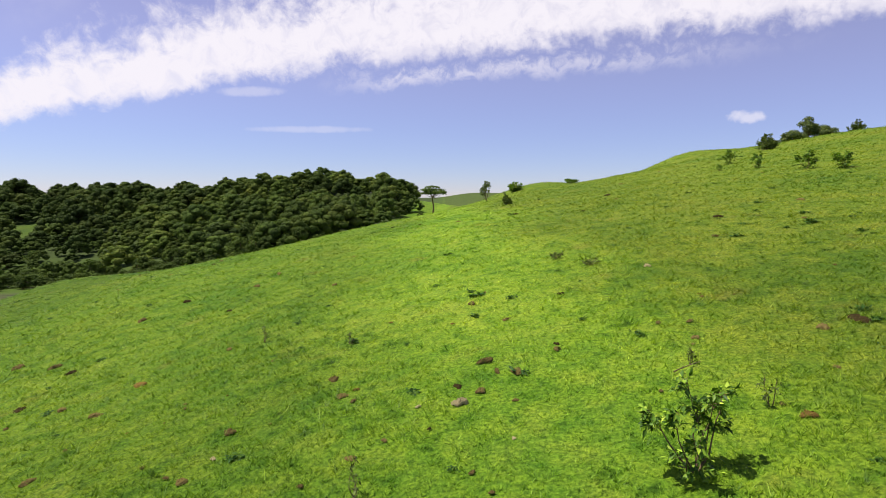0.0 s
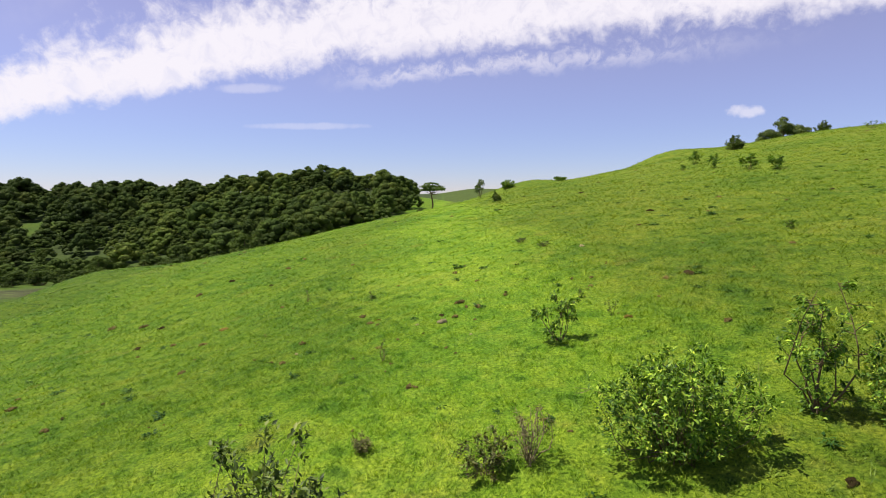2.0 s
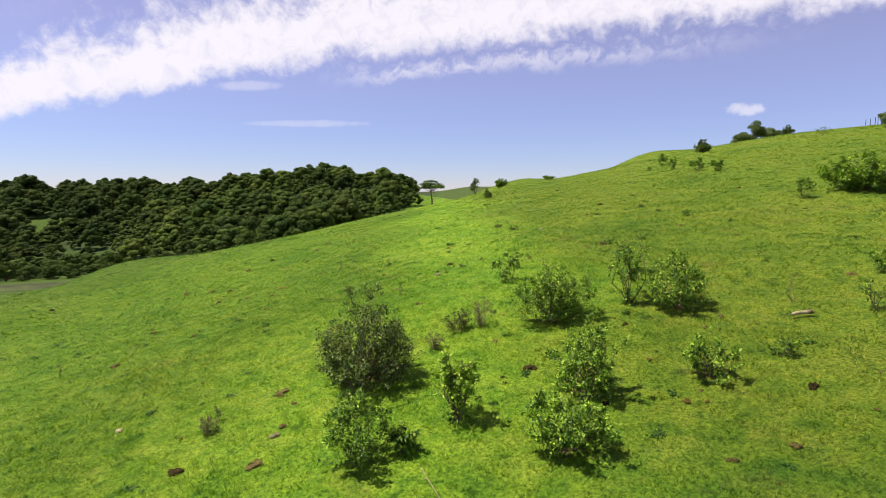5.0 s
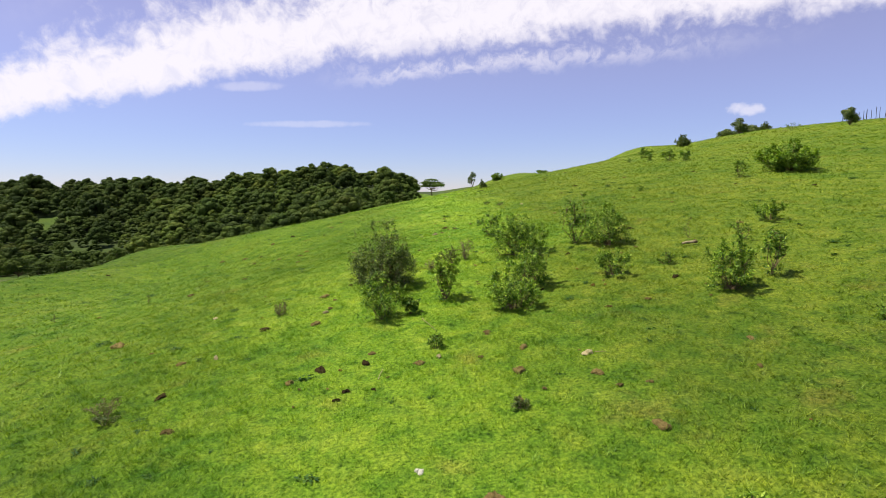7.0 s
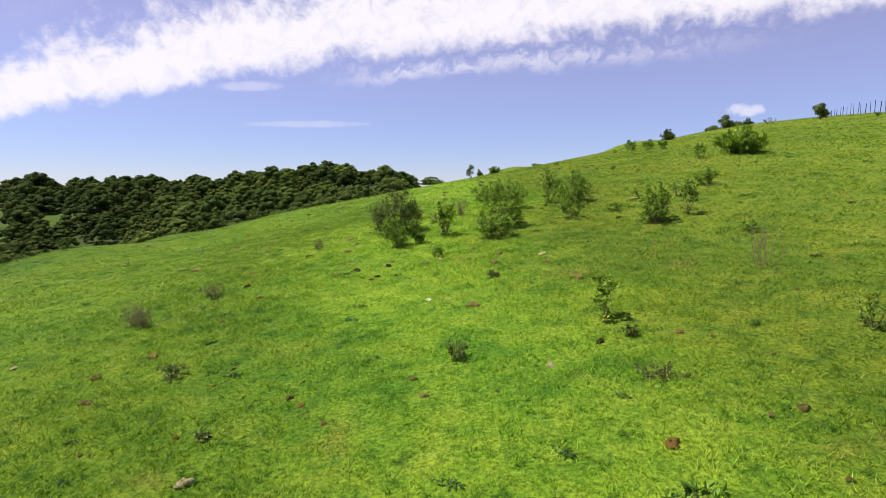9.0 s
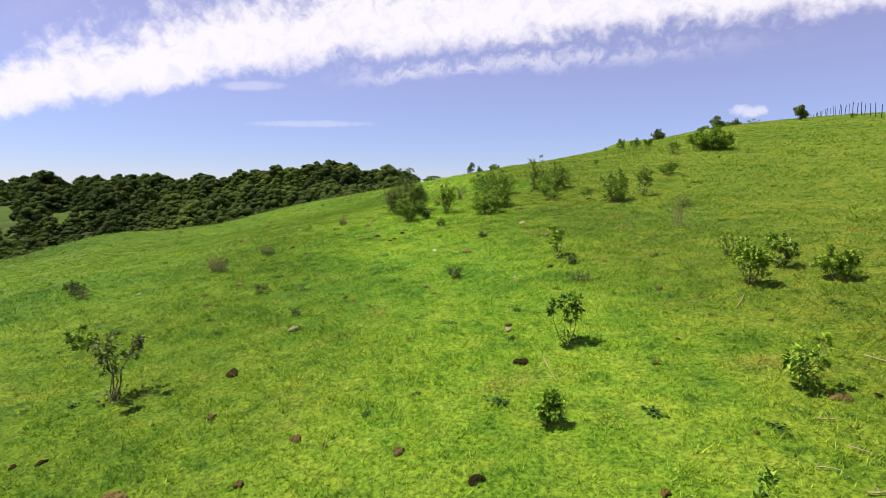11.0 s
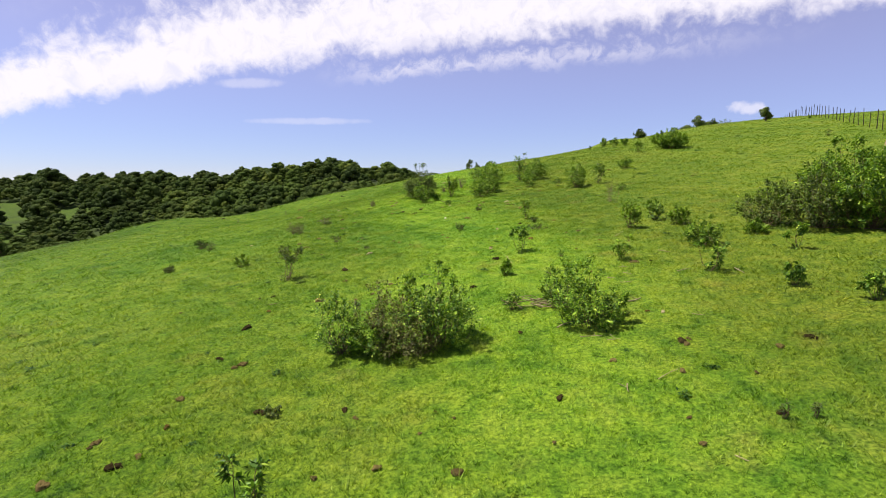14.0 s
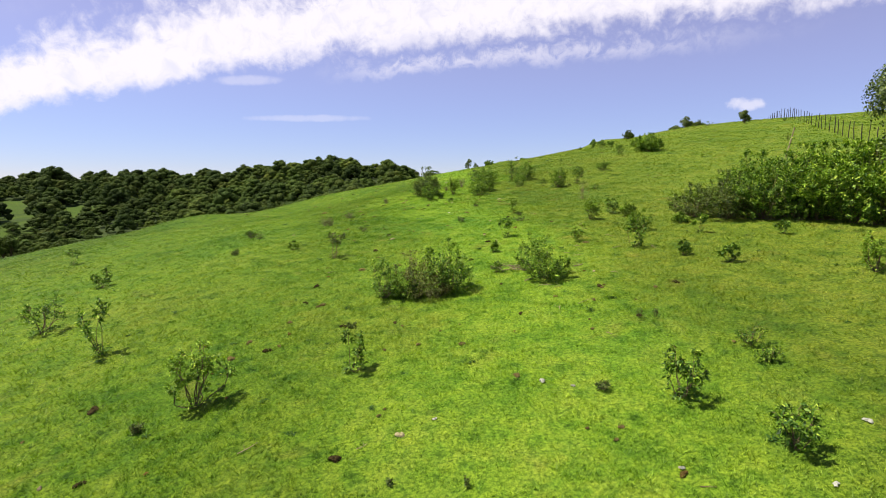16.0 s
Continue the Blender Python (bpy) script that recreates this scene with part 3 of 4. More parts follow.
def shrub(kind, x, y, h, w):
    if kind in BUSHES:
        return bush(kind, x, y, h, w)
    stems, twigs, per, size, foot, col, label = KINDS[kind]
    serial[0] += 1
    r = np.random.default_rng(100 + serial[0])
    if kind in LOW:
        base = plant_base("weed_plant", label, "weed", "pasture weeds", x, y)
    else:
        base = plant_base("shrub", label, "shrub", "pasture shrubs", x, y)
    big = max(0.5, min(2.2, (h * w) ** 0.5))
    size = size * (0.70 + 0.20 * big) * (1.5 if y > 20 else 1.0)
    wood = m_dry if kind in ("dead", "dead_tall") else m_wood
    cs, outs = [], []
    for s in range(stems):
        paths = []
        a = 2 * np.pi * (s + r.uniform(-0.4, 0.4)) / stems
        reach = r.uniform(0.25, 1.0)
        top = np.array([np.cos(a) * w * 0.46 * reach, np.sin(a) * w * 0.46 * reach, h * r.uniform(0.62, 1.0) * (1 - 0.35 * reach ** 2)])
        if kind in ("tall", "dead_tall", "twig"):
            top[:2] *= 0.7 if kind != "dead_tall" else 1.0
            top[2] = h * r.uniform(0.35 if kind == "tall" else 0.45, 1.0)
        if kind in ("fan", "airy"):
            top[:2] *= 0.85
            top[2] = max(top[2], 0.55 * h)
        if kind == "flat":
            top[2] = h * r.uniform(0.78, 1.0)
        root = np.array([np.cos(a), np.sin(a), 0]) * 0.03 * big
        thick = 0.012 * big ** 0.8
        if kind == "dead_tall":
            # separate upright canes
            root, thick = np.array([np.cos(a), np.sin(a), 0]) * w * 0.42 * reach ** 2, 0.006
            top[:2] = root[:2] * 1.25 + r.normal(0, 0.04, 2)
        line = bend(root, top, r, 0.09 * h if kind != "dead_tall" else 0.04 * h)
        paths.append((line, np.linspace(thick, thick * 0.3, len(line))))
        for k in range(twigs):
            t = foot + (1 - foot) * r.uniform(0, 1) ** 0.6
            i = min(len(line) - 2, int(t * (len(line) - 1)))
            p = line[i] + (line[i + 1] - line[i]) * (t * (len(line) - 1) - i)
            o = r.normal(0, 1, 3)
            o[2] = abs(o[2]) * 0.8 - 0.15
            o += np.array([np.cos(a), np.sin(a), 0]) * 0.6
            o /= np.linalg.norm(o)
            e = p + o * r.uniform(0.06, 0.18) * (0.5 * h + 0.5 * w) * (1.3 - 0.6 * t)
            e[2] = min(max(e[2], 0.02), h)
            paths.append((np.stack([p, (p + e) / 2 + r.normal(0, 0.01, 3), e]), np.array([0.45, 0.3, 0.15]) * thick))
            droop = np.array([0, 0, -0.25 if kind in ("airy", "open") else 0.0])
            for q in range(per):
                u = r.uniform(0.55, 1.1)
                cs.append(p + (e - p) * u + r.normal(0, 0.016 * big, 3))
                outs.append(o + droop)
        v, f = tubes(paths, 3)
        np_object("stem", v, f, wood, base)
    if kind in ("tall", "open", "airy", "fan", "sapling", "yellowsap", "flat"):
        # low leaves round the foot
        k = int(90 * big ** 1.5)
        a, d = r.uniform(0, 6.28, k), w * 0.22 * r.uniform(0, 1, k) ** 0.6
        cs += list(np.stack([np.cos(a) * d, np.sin(a) * d, r.uniform(0.01, 0.20, k) * h], -1))
        outs += list(np.stack([np.cos(a), np.sin(a), np.full(k, 0.4)], -1))
    v, f = leaf_mesh(np.array(cs), np.array(outs), size, r)
    np_object("foliage", v, f, LEAF[col], base)
    return base


shrub("open", 2.25, 4.76, 0.82, 0.97)
shrub("leafy", 2.74, 1.08, 1.13, 1.56)
shrub("tall", 4.53, 1.51, 1.67, 0.95)
shrub("mixed", 5.32, 0.89, 1.17, 1.34)
shrub("dark", -1.02, -1.10, 1.70, 1.85)
shrub("brown", 0.72, 1.07, 0.46, 0.62)
shrub("dead", 1.20, 1.20, 0.74, 0.62)
shrub("dead", 0.21, 0.15, 0.39, 0.48)
shrub("yellow", 2.63, -2.43, 1.37, 1.08)
shrub("yellow", 4.51, -2.44, 0.80, 0.79)
shrub("twig", 7.51, 0.38, 0.72, 0.16)
shrub("low", 6.00, -1.95, 0.34, 0.39)
shrub("fan", 0.60, -2.95, 1.16, 1.07)
shrub("leafy", -0.76, -3.73, 0.98, 0.98)
shrub("yellow", 2.01, -3.98, 0.93, 1.15)
shrub("open", -0.16, -3.60, 0.46, 0.38)
shrub("low", 0.42, -5.78, 0.33, 0.29)
shrub("leafy", 6.37, -4.30, 1.05, 1.07)
shrub("open", 7.56, -3.68, 1.13, 0.65)
shrub("low", 8.56, -0.46, 0.56, 0.84)
shrub("leafy", 10.41, 1.56, 0.60, 0.77)
shrub("open", 14.49, 11.53, 1.07, 0.87)
shrub("yellow", 16.93, 11.69, 1.42, 2.59)
shrub("low", 9.52, 10.54, 0.27, 0.28)
shrub("dark", 4.35, 39.51, 0.79, 0.86)
shrub("leafy", 7.98, 64.95, 0.97, 1.74)
shrub("leafy", 14.10, 64.06, 0.44, 1.43)
shrub("open", 19.79, 40.34, 1.20, 0.87)
shrub("open", 17.87, 33.02, 0.94, 0.66)
shrub("open", 17.52, 27.97, 0.98, 0.95)
shrub("open", 18.02, 26.16, 0.97, 0.84)
shrub("low", 17.04, 35.83, 0.46, 0.35)
shrub("dark", 27.10, 48.80, 1.22, 1.80)
shrub("low", 36.79, 44.99, 0.71, 2.11)
shrub("yellowsap", 3.02, -11.58, 0.75, 0.58)
shrub("dead_tall", 6.47, -9.57, 0.98, 0.85)
shrub("clump", 0.74, -12.61, 0.28, 0.42)
shrub("low", 7.76, -6.73, 0.35, 0.47)
shrub("clump", 3.16, -12.38, 0.18, 0.26)
shrub("clump", -4.64, -7.35, 0.22, 0.47)
shrub("dead", -5.37, -9.10, 0.51, 0.40)
shrub("clump", -3.39, -12.11, 0.24, 0.52)
shrub("low", 6.11, -12.92, 0.49, 0.55)
shrub("clump", 3.06, -13.75, 0.20, 0.62)
shrub("clump", -2.12, -14.16, 0.09, 0.22)
shrub("sapling", 2.15, -16.81, 0.91, 0.36)
shrub("flat", -3.70, -17.13, 0.89, 0.84)
shrub("fan", 5.52, -14.87, 0.83, 0.62)
shrub("open", 6.54, -13.98, 0.74, 0.65)
shrub("fan", 6.83, -15.01, 0.63, 0.65)
shrub("yellowsap", 4.17, -18.53, 0.72, 0.44)
shrub("yellowsap", 1.57, -18.73, 0.39, 0.23)
shrub("yellow", 6.34, -17.23, 0.32, 0.41)
shrub("clump", -8.38, -10.36, 0.39, 0.70)
shrub("sapling", 5.48, -20.08, 0.89, 0.51)
shrub("leafy", 6.38, -17.75, 0.69, 0.75)
shrub("yellow", 8.06, -16.96, 0.35, 0.45)
shrub("low", 1.42, -21.17, 0.38, 0.40)
shrub("mixed", -1.45, -22.43, 1.00, 0.92)
shrub("brown", -0.66, -22.51, 1.08, 1.26)
shrub("mixed", 0.09, -22.45, 1.26, 1.22)
shrub("leafy", -0.87, -22.61, 0.59, 0.84)
shrub("brown", -0.13, -22.73, 0.63, 0.77)
shrub("yellow", 2.55, -22.20, 1.06, 1.12)
shrub("sapling", 7.86, -18.93, 0.63, 0.39)
shrub("open", 6.34, -21.37, 0.45, 0.54)
shrub("open", 7.05, -22.42, 0.57, 0.39)
shrub("sapling", -7.60, -24.04, 1.36, 0.88)
shrub("airy", -10.61, -21.59, 1.02, 1.49)
shrub("fan", -4.25, -27.05, 1.27, 0.96)
shrub("sapling", -1.68, -26.43, 0.86, 0.57)
shrub("airy", 3.34, -28.62, 0.76, 0.90)
shrub("airy", 4.13, -30.00, 0.69, 0.73)
shrub("low", 5.02, -27.81, 0.27, 0.53)
shrub("clump", 2.37, -28.15, 0.14, 0.31)
shrub("open", -11.93, -16.63, 0.73, 0.99)
shrub("sapling", -17.38, -9.61, 0.88, 0.74)
shrub("clump", -8.95, -9.68, 0.38, 0.69)
shrub("sapling", 9.75, -20.00, 0.50, 0.42)
shrub("fan", 9.27, -24.26, 0.90, 0.73)
shrub("open", 11.08, -18.42, 0.62, 1.06)
shrub("low", 42.23, 36.11, 0.58, 0.56)
shrub("low", 28.11, 11.21, 0.68, 0.66)
shrub("thick_b", 8.76, -16.18, 1.13, 1.69)
shrub("thick_b", 9.64, -17.02, 1.53, 2.01)
shrub("thick_m", 10.42, -17.69, 1.75, 2.07)
shrub("thick_m", 11.44, -17.68, 2.05, 2.12)
shrub("thick_g", 12.00, -18.41, 1.95, 2.22)
shrub("thick_g", 12.38, -19.38, 2.06, 2.10)
shrub("thick_g", 12.78, -20.01, 2.09, 2.02)
shrub("thick_m", 11.37, -15.17, 1.98, 2.30)
shrub("thick_g", 12.84, -16.15, 2.14, 2.39)
shrub("thick_g", 13.79, -16.79, 2.18, 2.31)
shrub("thick_g", 14.29, -17.65, 2.16, 2.40)
shrub("thick_g", 13.60, -20.29, 2.14, 2.23)
shrub("twig", -0.82, 5.12, 0.38, 0.11)
shrub("twig", 3.07, 6.85, 0.23, 0.08)
shrub("twig", 3.39, 5.64, 0.40, 0.26)
shrub("twig", -3.67, 11.62, 0.38, 0.12)
shrub("twig", -1.64, 10.08, 0.23, 0.08)
shrub("clump", 2.80, 13.99, 0.20, 0.50)
shrub("clump", 3.35, 12.88, 0.18, 0.56)
shrub("dead", -0.76, 1.97, 0.22, 0.38)
shrub("dead", -3.39, -2.23, 0.35, 0.34)
shrub("twig", -3.38, -1.85, 0.31, 0.25)
shrub("twig", -9.15, 2.84, 0.35, 0.20)
shrub("twig", 0.24, -29.98, 0.15, 0.09)
shrub("twig", -0.69, -29.77, 0.11, 0.08)
shrub("clump", -4.92, -27.70, 0.19, 0.23)
shrub("low", 5.07, -27.20, 0.39, 0.56)
shrub("twig", 3.77, -25.53, 0.23, 0.11)
shrub("twig", 4.07, -25.59, 0.19, 0.07)
shrub("yellowsap", -5.72, -14.59, 0.41, 0.40)
shrub("open", -9.03, -9.49, 0.37, 0.73)
shrub("clump", -8.21, -13.76, 0.20, 0.28)
shrub("dead", -5.69, -8.83, 0.50, 0.64)
shrub("dead", -4.81, -7.07, 0.34, 0.65)
shrub("clump", 1.58, -8.35, 0.16, 0.27)
shrub("twig", -11.59, 1.80, 0.29, 0.21)
shrub("clump", -2.04, -24.18, 0.12, 0.29)
shrub("clump", -8.22, -13.94, 0.27, 0.44)
shrub("dark", 41.60, 58.90, 1.20, 1.50)
shrub("leafy", 2.22, -21.35, 0.98, 0.72)


# ---- trees ----
def crown_mesh(lobes, per, size, r, soft=0.45, shell=0.55):
    """Leaf clumps over the upper shells of several lobes (centre, radii): an uneven crown with gaps."""
    vs, fs, n0 = [], [], 0
    for c, rad in lobes:
        k = int(per * (rad[0] * rad[1]) ** 0.5)
        d = r.normal(0, 1, (k, 3))
        d[:, 2] = np.where(d[:, 2] < -0.5, -d[:, 2], d[:, 2])
        d /= np.linalg.norm(d, axis=1)[:, None]
        p = np.asarray(c) + d * np.asarray(rad) * r.uniform(shell, 1.08, (k, 1))
        n = d + r.normal(0, soft, (k, 3)) + np.array([0, 0, 0.35])
        n /= np.linalg.norm(n, axis=1)[:, None]
        u = np.cross(n, r.normal(0, 1, (k, 3)))
        u /= np.linalg.norm(u, axis=1)[:, None] + 1e-9
        w = np.cross(n, u)
        s = (size * r.uniform(0.5, 1.3, k))[:, None]
        q = np.stack([p - u * s, p - w * s * 0.7 - n * s * 0.2, p + u * s, p + w * s * 0.7 - n * s * 0.2], 1).reshape(-1, 3)
        i = n0 + np.arange(k)[:, None] * 4
        fs.append(np.stack([i + [0, 1, 2], i + [0, 2, 3]], 1).reshape(-1, 3))
        vs.append(q)
        n0 += 4 * k
    return np.concatenate(vs), np.concatenate(fs)


def lobes_of(h, w, r, flat=0.62, count=7, bare=0.35):
    """Lobes of a broad crown on a trunk, h high and w across."""
    out = []
    for k in range(count):
        a, d = r.uniform(0, 2 * np.pi), w * 0.34 * r.uniform(0.2, 1.0) ** 0.5
        rr = w * r.uniform(0.17, 0.27)
        z = h * (bare + (1 - bare) * r.uniform(0.30, 0.80)) - 0.25 * d
        out.append(((np.cos(a) * d, np.sin(a) * d, min(z, h - rr * flat)), (rr, rr, rr * flat)))
    out.append(((0, 0, h - w * 0.22 * flat), (w * 0.24, w * 0.24, w * 0.22 * flat)))
    return out


def tree(x, y, h, w, label, seed, leaf=None, clump=0.30, per=230, flat=0.62, count=7, bare=0.35, group="", sink=0.05):
    r = np.random.default_rng(seed)
    base = new("tree")
    base.location = (x, y, ground_at(x, y) - sink)
    tagged(base, label, "tree", group=group)
    lobes = lobes_of(h, w, r, flat, count, bare)
    fork = np.array([0, 0, h * bare])
    trunk = bend(np.zeros(3), fork, r, 0.03 * h)
    v, f = tubes([(trunk, np.linspace(0.030 * h, 0.020 * h, len(trunk)))], 8)
    np_object("trunk", v, f, m_wood, base, smooth=True)
    for c, rad in lobes:
        line = bend(trunk[-1], np.array(c), r, 0.04 * h, 5)
        v, f = tubes([(line, np.linspace(0.014 * h, 0.003 * h, len(line)))], 5)
        np_object("limb", v, f, m_wood, base)
    v, f = crown_mesh(lobes, per, clump, r)
    crown = np_object("crown", v, f, leaf or m_forest, base)
    crown.data.attributes.new("tree_tone", "FLOAT", "POINT").data.foreach_set("value", np.full(len(v), r.uniform(0.1, 0.8), np.float32))
    return base


# small trees and bushes on the crest
tree(45.4, 73.0, 3.4, 2.7, "small open-crowned dark tree on the hill crest", 11, LEAF["dark"], 0.085, 620, 0.9, 12, 0.20)
tree(43.4, 72.6, 2.0, 3.2, "round dark bushy tree on the hill crest", 12, LEAF["dark"], 0.085, 620, 0.75, 12, 0.02)
tree(47.4, 73.2, 2.1, 3.2, "round dark bushy tree on the hill crest", 13, LEAF["dark"], 0.085, 620, 0.75, 12, 0.02)
tree(4.3, 57.9, 2.2, 1.3, "slim young tree standing on the far crest", 14, LEAF["dark"], 0.08, 260, 1.1, 7, 0.12)
tree(15.9, -18.6, 5.2, 4.4, "tall leafy dark green tree beside the thicket", 15, LEAF["dark"], 0.050, 3400, 1.2, 24, 0.02)

tree(39.4, 40.2, 1.75, 1.6, "small dense dark green tree beside the fence", 17, LEAF["dark"], 0.07, 800, 0.9, 12, 0.05)

# lone flat-topped tree at the wood's edge
tree(-5.0, 255.0, 13.5, 14.0, "lone umbrella-shaped tree at the edge of the wood", 16, None, 0.42, 44, 0.26, 10, 0.62)

# ---- the wooded hill ----
wood_rng = np.random.default_rng(21)


def core_mesh(lobes, r, rings=4, sides=7):
    """Lumpy closed bodies inside the lobes of a crown."""
    vs, fs, n0 = [], [], 0
    for c, rad in lobes:
        ph = np.linspace(0.12, np.pi - 0.35, rings)[:, None]
        th = np.linspace(0, 2 * np.pi, sides, endpoint=False)[None, :] + r.uniform(0, 6)
        k = 0.92 * (1 + 0.12 * np.sin(3 * th + 2 * ph + r.uniform(0, 6)) * np.sin(2 * ph) + r.normal(0, 0.07, (rings, sides)))
        p = np.stack([np.sin(ph) * np.cos(th) * k, np.sin(ph) * np.sin(th) * k, np.cos(ph) * k], -1) * np.asarray(rad) + np.asarray(c)
        ids = n0 + np.arange(rings * sides).reshape(rings, sides)
        nx = np.roll(ids, -1, axis=1)
        q = np.stack([ids[:-1], ids[1:], nx[1:], nx[:-1]], -1).reshape(-1, 4)
        fs += [q[:, [0, 1, 2]], q[:, [0, 2, 3]], np.stack([ids[0, 1:-1], ids[0, 2:], np.full(sides - 2, ids[0, 0])], -1)]
        vs.append(p.reshape(-1, 3))
        n0 += rings * sides
    return np.concatenate(vs), np.concatenate(fs)


def dome_lobes(h, w, r, count):
    """Lobes of a broad spreading crown, laid over a low dome."""
    out = []
    for k in range(count):
        a, d = 2.4 * k + r.uniform(-0.5, 0.5), 0.42 * w * ((k + 0.5) / count) ** 0.5
        rr = w * r.uniform(0.12, 0.18)
        z = h * (0.92 - 0.80 * (d / (0.5 * w)) ** 2 + r.uniform(-0.05, 0.05)) - rr * 0.4
        out.append(((np.cos(a) * d, np.sin(a) * d, max(z, rr * 0.5)), (rr, rr, rr * r.uniform(0.55, 0.8))))
    return out


def leaf_chips(lobes, per, size, r):
    """Single leaf clumps, small and ragged, over the lobes of a far crown."""
    vs = []
    for c, rad in lobes:
        k = int(per * rad[0])
        d = r.normal(0, 1, (k, 3))
        d[:, 2] = np.where(d[:, 2] < -0.4, -d[:, 2], d[:, 2])
        d /= np.linalg.norm(d, axis=1)[:, None]
        p = np.asarray(c) + d * np.asarray(rad) * r.uniform(0.92, 1.06, (k, 1))
        n = d + r.normal(0, 0.22, (k, 3)) + np.array([0, 0, 0.25])
        n /= np.linalg.norm(n, axis=1)[:, None]
        u = np.cross(n, r.normal(0, 1, (k, 3)))
        u /= np.linalg.norm(u, axis=1)[:, None] + 1e-9
        w = np.cross(n, u)
        s = (size * r.uniform(0.6, 1.4, k))[:, None]
        vs.append(np.stack([p + u * s, p - u * 0.6 * s + w * s * 0.75, p - u * 0.5 * s - w * s * 0.8 - n * s * 0.2], 1).reshape(-1, 3))
    v = np.concatenate(vs)
    return v, np.arange(len(v)).reshape(-1, 3)


def lump_tree(h, w, seed, per=30, size=0.36):
    r = np.random.default_rng(seed)
    lobes = dome_lobes(h, w, r, int(r.integers(14, 19)))
    v, f = leaf_chips(lobes, per, size, r)
    v2, f2 = core_mesh(lobes, r, 3, 6)
    return np.concatenate([v, v2]), np.concatenate([f, f2 + len(v)])


SHAPES = [lump_tree(10.5, 12.5, 300 + k) for k in range(12)]
wv, wf, wt, wc = [], [], [], 0
tx, ty = wood_rng.uniform(-310, -10, 14000), wood_rng.uniform(120, 385, 14000)
ok = wood_rng.uniform(0, 1, 14000) < wooded(tx, ty)
placed = []
for x, y in zip(tx[ok], ty[ok]):
    if len(placed) > 1050:
        break
    if any(abs(x - a) < 6.0 and abs(y - b) < 6.0 for a, b in placed):
        continue
    placed.append((x, y))
placed += [(x, 365 + 6 * math.sin(x * 1.7)) for x in np.linspace(-300, -34, 66)]
tz = height(np.array([p[0] for p in placed]), np.array([p[1] for p in placed]))
for (x, y), z in zip(placed, tz):
    v, f = SHAPES[wood_rng.integers(12)]
    a, sc, sh = wood_rng.uniform(0, 6.28), (0.52 + 0.90 * wood_rng.uniform() ** 1.8) * (1 - 0.4 * float(sstep(x, -90, -130) * (1 - sstep(y, 225, 260)))), wood_rng.uniform(0.75, 1.15)
    rot = np.array([[np.cos(a), -np.sin(a), 0], [np.sin(a), np.cos(a), 0], [0, 0, 1]])
    wv.append((v @ rot.T) * [sc, sc, sc * sh] + [x, y, z - 0.4])
    wt.append(np.full(len(v), (0.6 * wood_rng.uniform(0, 1) + 0.4 * (0.5 + 0.5 * math.sin(x / 17 + 1.3 * math.sin(y / 23)) * math.sin(y / 19 + x / 41))) * (0.6 if x < -150 else 1.0), np.float32))
    wf.append(f + wc)
    wc += len(v)
forest = np_object("forest", np.concatenate(wv), np.concatenate(wf), m_forest, smooth=True)
forest.data.attributes.new("tree_tone", "FLOAT", "POINT").data.foreach_set("value", np.concatenate(wt))
tagged(forest, "dense dark green woodland covering the hill across the valley", "forest", kind="stuff")

# trees one can tell apart along the skyline and the wood's near edge
proto = [tree(-60 - 9 * k, 222 + 3 * k, 8.5 + k % 3, 8.0 + (k * 3) % 4, "broad dark green tree at the near edge of the wood", 40 + k, None, 0.50, 46, 0.6, 8, 0.12, "trees at the wood's edge") for k in range(6)]
edge_rng = np.random.default_rng(5)
for k in range(44):
    if k < 22:
        x = -34 - 150 * (k + 0.5) / 22 + edge_rng.uniform(-4, 4)
        y = 205 + 45 * float(sstep(x, -60, -10)) - 70 * float(sstep(x, -85, -150)) + edge_rng.uniform(-14, -2)
        s = edge_rng.uniform(0.55, 0.95)
    else:
        x = -36 - 260 * (k - 21.5) / 22 + edge_rng.uniform(-5, 5)
        y = 352 + edge_rng.uniform(-8, 12) + 20 * float(sstep(x, -180, -300))
        s = edge_rng.uniform(0.85, 1.15)
    m = pose(x, y, ground_at(x, y) - (0.4 if k < 22 else 3.0), 0, 0, edge_rng.uniform(0, 360)) @ Matrix.Diagonal((s, s, s * edge_rng.uniform(0.9, 1.15), 1))
    copy_thing(proto[k % 6], m)

# bushes in the valley between the pasture and the wood
for k in range(150):
    x = -62 - 138 * edge_rng.uniform(0, 1)
    y = 138 + 62 * edge_rng.uniform(0, 1) + 0.25 * (-70 - x)
    s = edge_rng.uniform(0.22, 0.55)
    ob = copy_thing(proto[(k * 5) % 6], pose(x, y, ground_at(x, y) - 0.6, 0, 0, edge_rng.uniform(0, 360)) @ Matrix.Diagonal((s * 1.3, s * 1.3, s, 1)))
    ob.name = "valley_bush"
    tagged(ob, "rounded dark green bush in the grassy valley", "bush", group="valley bushes")

for k in range(9):
    x, y, s = -8 + 2.6 * k + edge_rng.uniform(-1, 1), 225 + edge_rng.uniform(-18, 18), edge_rng.uniform(0.16, 0.34)
    ob = copy_thing(proto[(k * 5 + 2) % 6], pose(x, y, ground_at(x, y) - 0.6, 0, 0, edge_rng.uniform(0, 360)) @ Matrix.Diagonal((s * 1.3, s * 1.3, s, 1)))
    ob.name = "valley_bush"
    tagged(ob, "rounded green bush on the far grassy crest", "bush", group="valley bushes")

